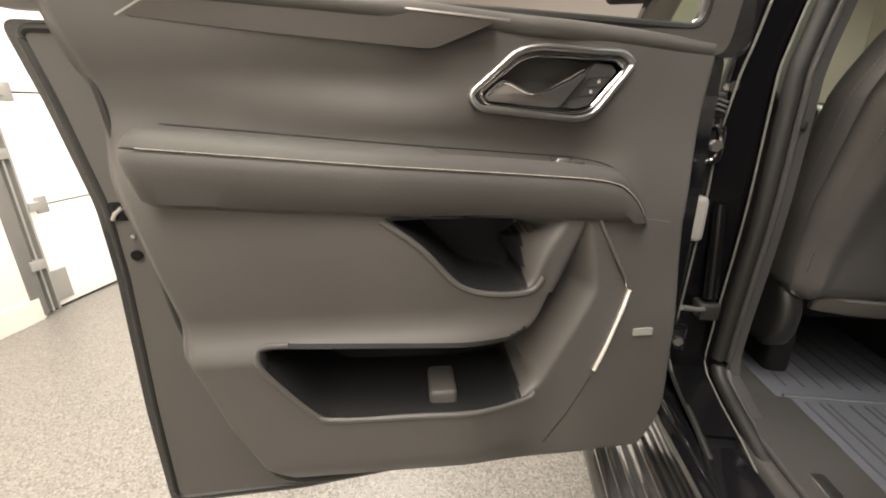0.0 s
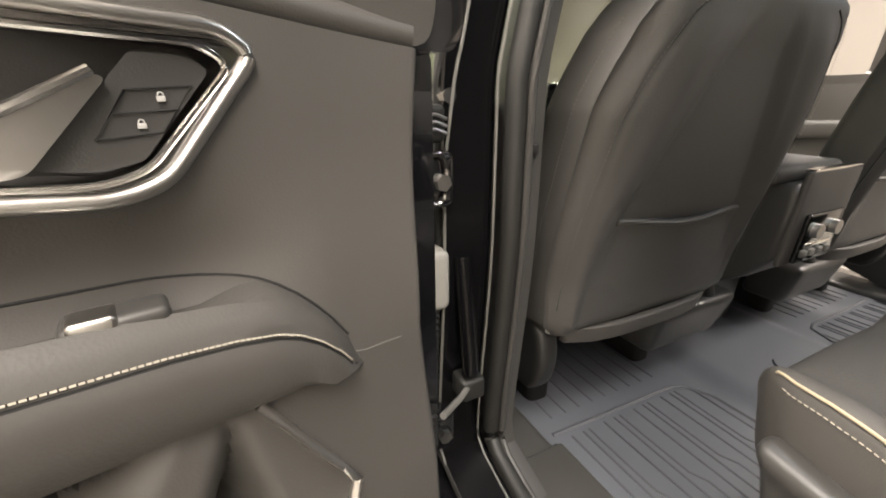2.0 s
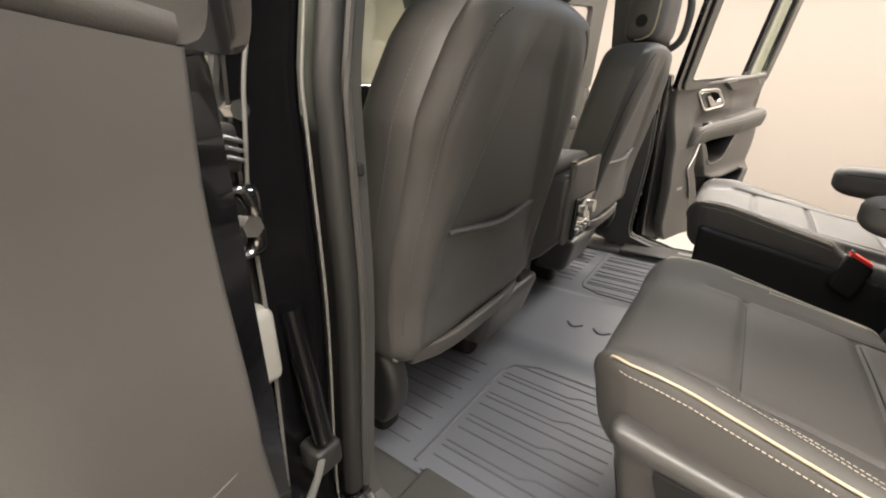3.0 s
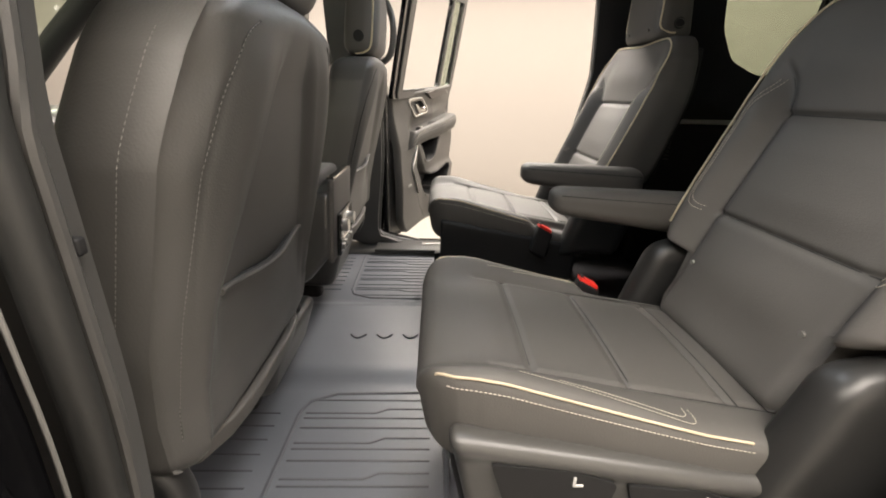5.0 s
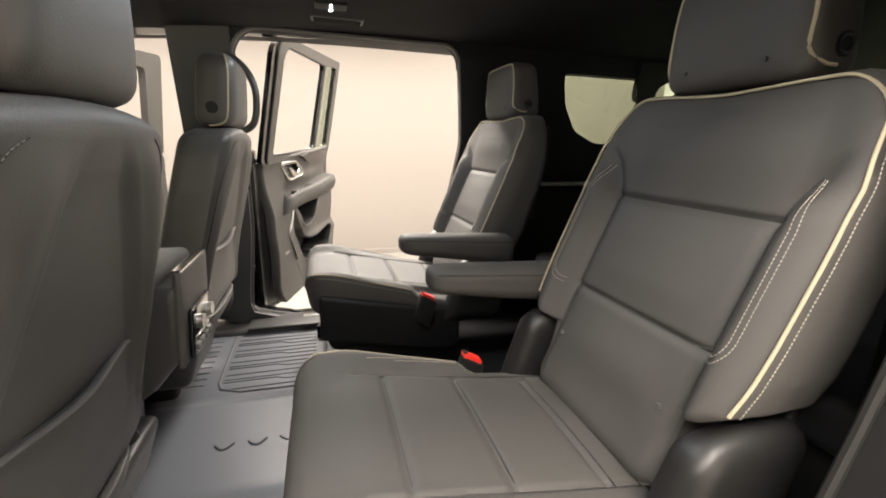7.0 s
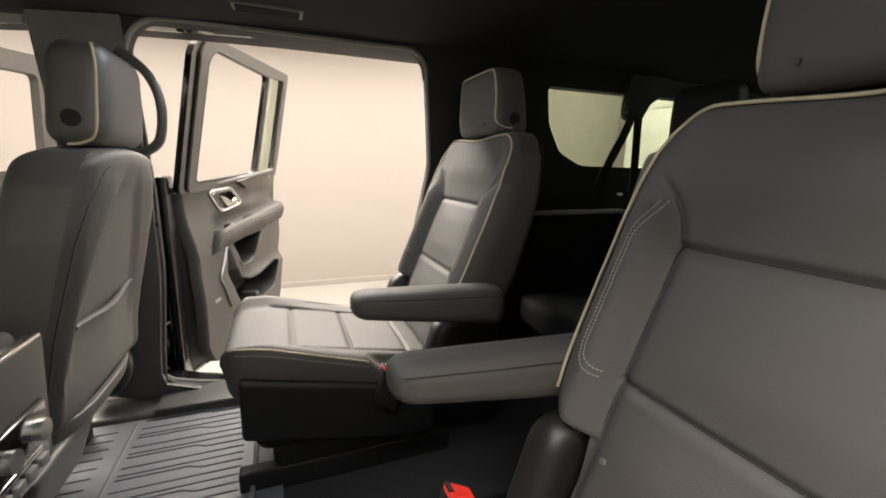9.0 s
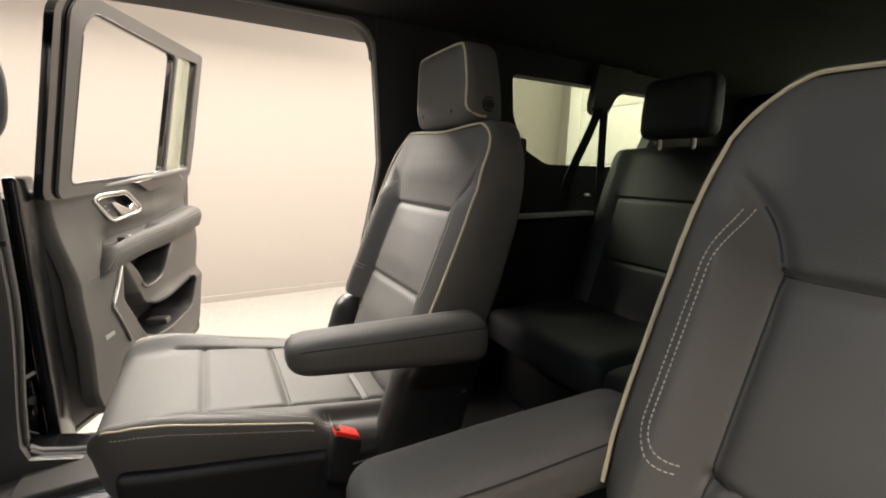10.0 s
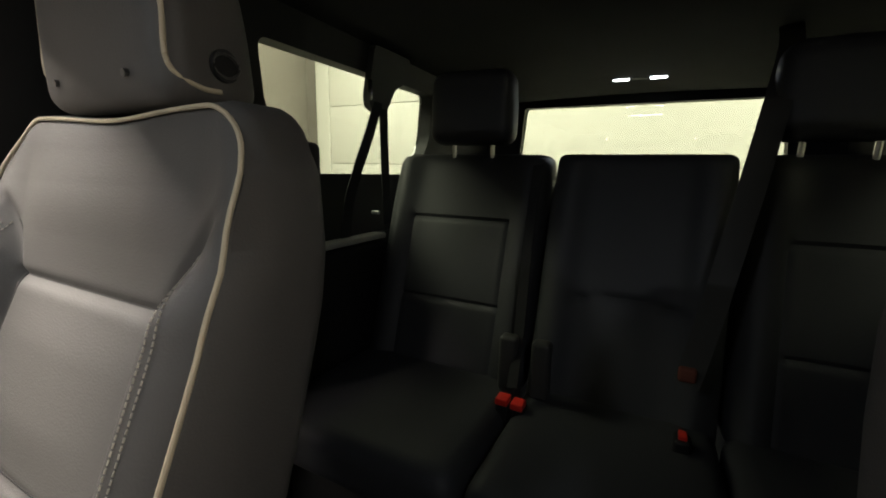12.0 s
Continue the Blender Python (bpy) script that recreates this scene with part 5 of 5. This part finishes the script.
def dashboard():
    d = thing("dashboard", 0, 1.9, 1.0, "black dashboard with centre screen", "dashboard")
    part("body", rbox((0.78, 0.26, 0.17), 0.06, (10, 4, 4), lambda x, y, z: (x, 1.95 + y, 1.02 + z)), PLASTIC, d)
    part("screen", box(-0.06, 0.22, 1.68, 1.72, 1.10, 1.26, 0.01), BLACKGLOSS, d, "dark touch screen")
    for x in (-0.62, -0.14, 0.32, 0.66):
        v = part("vent", box(x - 0.06, x + 0.06, 1.675, 1.70, 1.08, 1.15, 0.008), DARKPLASTIC, d)
        for k in range(3):
            part("slat", box(x - 0.055, x + 0.055, 1.668, 1.678, 1.092 + 0.02 * k, 1.097 + 0.02 * k, 0.002), CHROME, v)
    w = thing("steering_wheel", -0.465, 1.55, 1.12, "black leather steering wheel", "steering wheel")
    ring = [(-0.465 + 0.18 * math.cos(a), 1.55 + 0.06 * math.sin(a), 1.12 + 0.17 * math.sin(a)) for a in [2 * math.pi * k / 32 for k in range(32)]]
    part("rim", tube(ring, 0.015, 8, True), LEATHER, w)
    part("hub", rbox((0.08, 0.03, 0.06), 0.02, (2, 1, 2), lambda x, y, z: (-0.465 + x, 1.57 + y, 1.11 + z)), PLASTIC, w)
    part("spoke", box(-0.63, -0.30, 1.555, 1.575, 1.09, 1.13, 0.008), PLASTIC, w)
    part("column", cylinder((-0.465, 1.58, 1.11), (-0.465, 1.85, 1.04), 0.04), PLASTIC, w)


dashboard()


# ---------------------------------------------------------------- sills, steps, lamps, belts
def running_board(mir):
    r = thing("running_board", 1.04 if mir else -1.04, 0.7, 0.36, "dark running board with ribbed tread", "running board", "running boards")
    part("board", rbox((0.075, 1.15, 0.028), 0.02, (2, 6, 1), lambda x, y, z: (-1.045 + x, 0.75 + y, 0.385 + z)), PLASTIC, r, "", mir)
    for k in range(5):
        part("tread_rib", box(-1.105 + 0.027 * k, -1.093 + 0.027 * k, -0.2, 1.7, 0.411, 0.4165, 0.002), STEEL, r, "", mir)
    for y in (-0.2, 0.75, 1.6):
        part("bracket", box(-1.02, -0.90, y - 0.02, y + 0.02, 0.365, 0.40, 0.005), RUBBER, r, "", mir)


running_board(False)
running_board(True)


def sill_plate(mir):
    s = thing("sill_plate", 0.78 if mir else -0.78, 0.45, 0.565, "black plastic door sill plate with bright inlay", "sill plate", "sill plates")
    part("plate", rbox((0.07, 0.42, 0.008), 0.007, (2, 6, 1), lambda x, y, z: (-0.765 + x, 0.36 + y, 0.570 + z)), PLASTIC, s, "", mir)
    part("inlay", box(-0.80, -0.775, 0.36, 0.56, 0.576, 0.5805, 0.002), STEEL, s, "brushed metal inlay", mir)


sill_plate(False)
sill_plate(True)


def dome_lamp(x, y, z, wide, label):
    d = thing("dome_lamp", x, y, z, label, "ceiling lamp", "dome lamps")
    part("housing", rbox((wide, 0.05, 0.008), 0.007, (2, 2, 1), lambda a, b, c: (x + a, y + b, z + c)), DARKPLASTIC, d)
    for s in (-1, 1):
        part("lens", rbox((0.26 * wide if wide > 0.1 else 0.004, 0.012 if wide > 0.1 else 0.005, 0.004), 0.0035, (2, 2, 1), lambda a, b, c: (x + s * wide * 0.6 + a, y + b, z - 0.009 + c)), LENS, d, "lit white lens")
    part("switch", box(x - wide * 0.25, x + wide * 0.25, y - 0.01, y + 0.01, z - 0.012, z - 0.004, 0.002), PLASTIC, d)


dome_lamp(0.434, 0.40, 1.760, 0.035, "small lit dome lamp in the black headliner")
dome_lamp(-0.434, 0.40, 1.760, 0.035, "small lit dome lamp in the black headliner")
dome_lamp(0.0, -1.80, 1.756, 0.11, "wide rear dome lamp with two lit lenses")


def ceiling_vent(x, y, z):
    v = thing("ceiling_vent", x, y, z, "black rectangular air vent in the headliner", "vent", "ceiling vents")
    part("frame", box(x - 0.035, x + 0.035, y - 0.09, y + 0.09, z - 0.006, z + 0.006, 0.004), PLASTIC, v)
    for k in range(4):
        part("slat", box(x - 0.024 + 0.014 * k, x - 0.018 + 0.014 * k, y - 0.08, y + 0.08, z - 0.010, z - 0.003, 0.002), DARKPLASTIC, v)


ceiling_vent(0.575, 0.375, 1.756)
ceiling_vent(-0.575, 0.375, 1.756)


def belt_strap(name, pts, label, width=0.024, mat=None, across=(0.25, 1, 0.1)):
    s = thing(name, *pts[-1], label, "seat belt", "seat belts")
    bm = bmesh.new()
    pts = spline(pts, 5)
    rows = []
    for i, p in enumerate(pts):
        t = (pts[min(i + 1, len(pts) - 1)] - pts[max(i - 1, 0)]).normalized()
        side = t.cross(Vector(across)).normalized() * width
        th = t.cross(side).normalized() * 0.0012
        rows.append([bm.verts.new(p + side + th), bm.verts.new(p - side + th), bm.verts.new(p - side - th), bm.verts.new(p + side - th)])
    for a, b in zip(rows, rows[1:]):
        for k in range(4):
            bm.faces.new((a[k], a[(k + 1) % 4], b[(k + 1) % 4], b[k]))
    bm.faces.new(rows[0])
    bm.faces.new(rows[-1][::-1])
    bmesh.ops.recalc_face_normals(bm, faces=bm.faces)
    part("webbing", bm, mat or WEBBING, s)
    return s


for sx in (1, -1):
    belt_strap("seat_belt", [(sx * 0.705, -1.065, 1.60), (sx * 0.703, -1.01, 1.49), (sx * 0.70, -0.938, 1.363), (sx * 0.69, -0.88, 1.24), (sx * 0.68, -0.84, 0.95)], "black seat belt hanging in a loop beside the rear side window", 0.021, across=(1, 0, 0))
    belt_strap("seat_belt", [(sx * 0.708, -1.09, 1.60), (sx * 0.708, -1.095, 1.46), (sx * 0.706, -1.097, 1.363), (sx * 0.70, -1.10, 1.20)], "black seat belt hanging straight beside the rear side window", 0.022, across=(1, 0, 0))
    guide = thing("belt_guide", sx * 0.705, -1.09, 1.62, "black moulded seat belt guide between the rear side windows", "belt guide", "belt guides")
    shape_loop = rounded([(-1.005, 1.74), (-1.004, 1.60), (-1.020, 1.568), (-1.06, 1.556), (-1.11, 1.566), (-1.126, 1.60), (-1.135, 1.63), (-1.19, 1.665), (-1.20, 1.74)], 0.014, 4)
    part("cover", plate(shape_loop, [], lambda y, z, d: (lean_in(z, 0.795) - 0.002 - d, y, z), 0.022), DARKPLASTIC, guide, "", sx < 0)
    part("slot", box(0.690, 0.700, -1.012, -1.000, 1.585, 1.645, 0.003), BLACKGLOSS, guide, "", sx < 0)
b3 = belt_strap("seat_belt", [(-0.36, -1.34, 1.765), (-0.345, -1.22, 1.68), (-0.30, -1.03, 1.52), (-0.26, -0.95, 1.30), (-0.215, -0.885, 1.05), (-0.195, -0.865, 0.96)], "dark grey centre seat belt across the third row", 0.024, GREYWEB)
part("tongue", box(-0.211, -0.178, -0.868, -0.850, 0.970, 1.000, 0.006), DULLRED, b3, "dull red belt tongue")
belt_strap("seat_belt", [(0.175, -1.02, 1.40), (0.168, -0.93, 1.2), (0.160, -0.87, 1.0), (0.150, -0.80, 0.89)], "black seat belt between the third-row seats", 0.014)


def stalk_buckle(x, y, z, r=0.014):
    k = thing("belt_buckle", x, y, z, "black seat belt buckle with red button", "buckle", "belt buckles")
    part("body", box(x - 0.016, x + 0.016, y - 0.02, y + 0.02, z - 0.10, z - 0.004, 0.008), DARKPLASTIC, k)
    part("button", box(x - r, x + r, y - 0.012, y + 0.022 * r / 0.014, z - 0.008, z + 0.57 * r, 0.003), RED, k, "red release button")


stalk_buckle(0.160, -0.775, 0.875)
stalk_buckle(0.125, -0.775, 0.872)
stalk_buckle(-0.195, -0.80, 0.885, 0.008)


def side_armrest(mir):
    a = thing("side_armrest", 0.68 if not mir else -0.68, -0.9, 0.9, "black side trim of the third row with a bright ledge", "armrest", "side armrests")
    part("body", box(0.655, 0.795, -1.5, -0.40, 0.53, 1.165, 0.03), DARKPLASTIC, a, "", mir)
    part("ledge", box(0.650, 0.70, -1.02, -0.48, 1.168, 1.184, 0.005), LEDGE, a, "satin ledge, lightened for the window's reflection", mir)
    for k in range(8):
        part("vent_slat", box(0.648, 0.658, -0.49, -0.43, 1.02 + 0.016 * k, 1.026 + 0.016 * k, 0.002), PLASTIC, a, "", mir)
    part("screw_cap", cylinder((0.665, -1.001, 1.248), (0.690, -1.001, 1.248), 0.006, 12), LEDGE, a, "", mir)


side_armrest(False)
side_armrest(True)


def rear_garage_door():
    g = thing("garage_door", 0, Y0 + 0.03, 0, "white sectional garage door behind the car, closed", "garage door", "garage doors")
    for k in range(5):
        z0 = 0.06 + k * 0.69 - (0.05 if k == 0 else 0)
        part("door_section", box(-3.55, 3.62, Y0 + 0.004, Y0 + 0.030, 0.01 if k == 0 else z0, 0.06 + (k + 1) * 0.69 - 0.008, 0.006), DOORWHITE, g)
    for x in (-3.66, 3.73):
        part("jamb", box(x - 0.10, x + 0.10, Y0 + 0.004, Y0 + 0.045, 0.0, 3.40, 0.006), DOORWHITE, g, "white painted door jamb")


rear_garage_door()
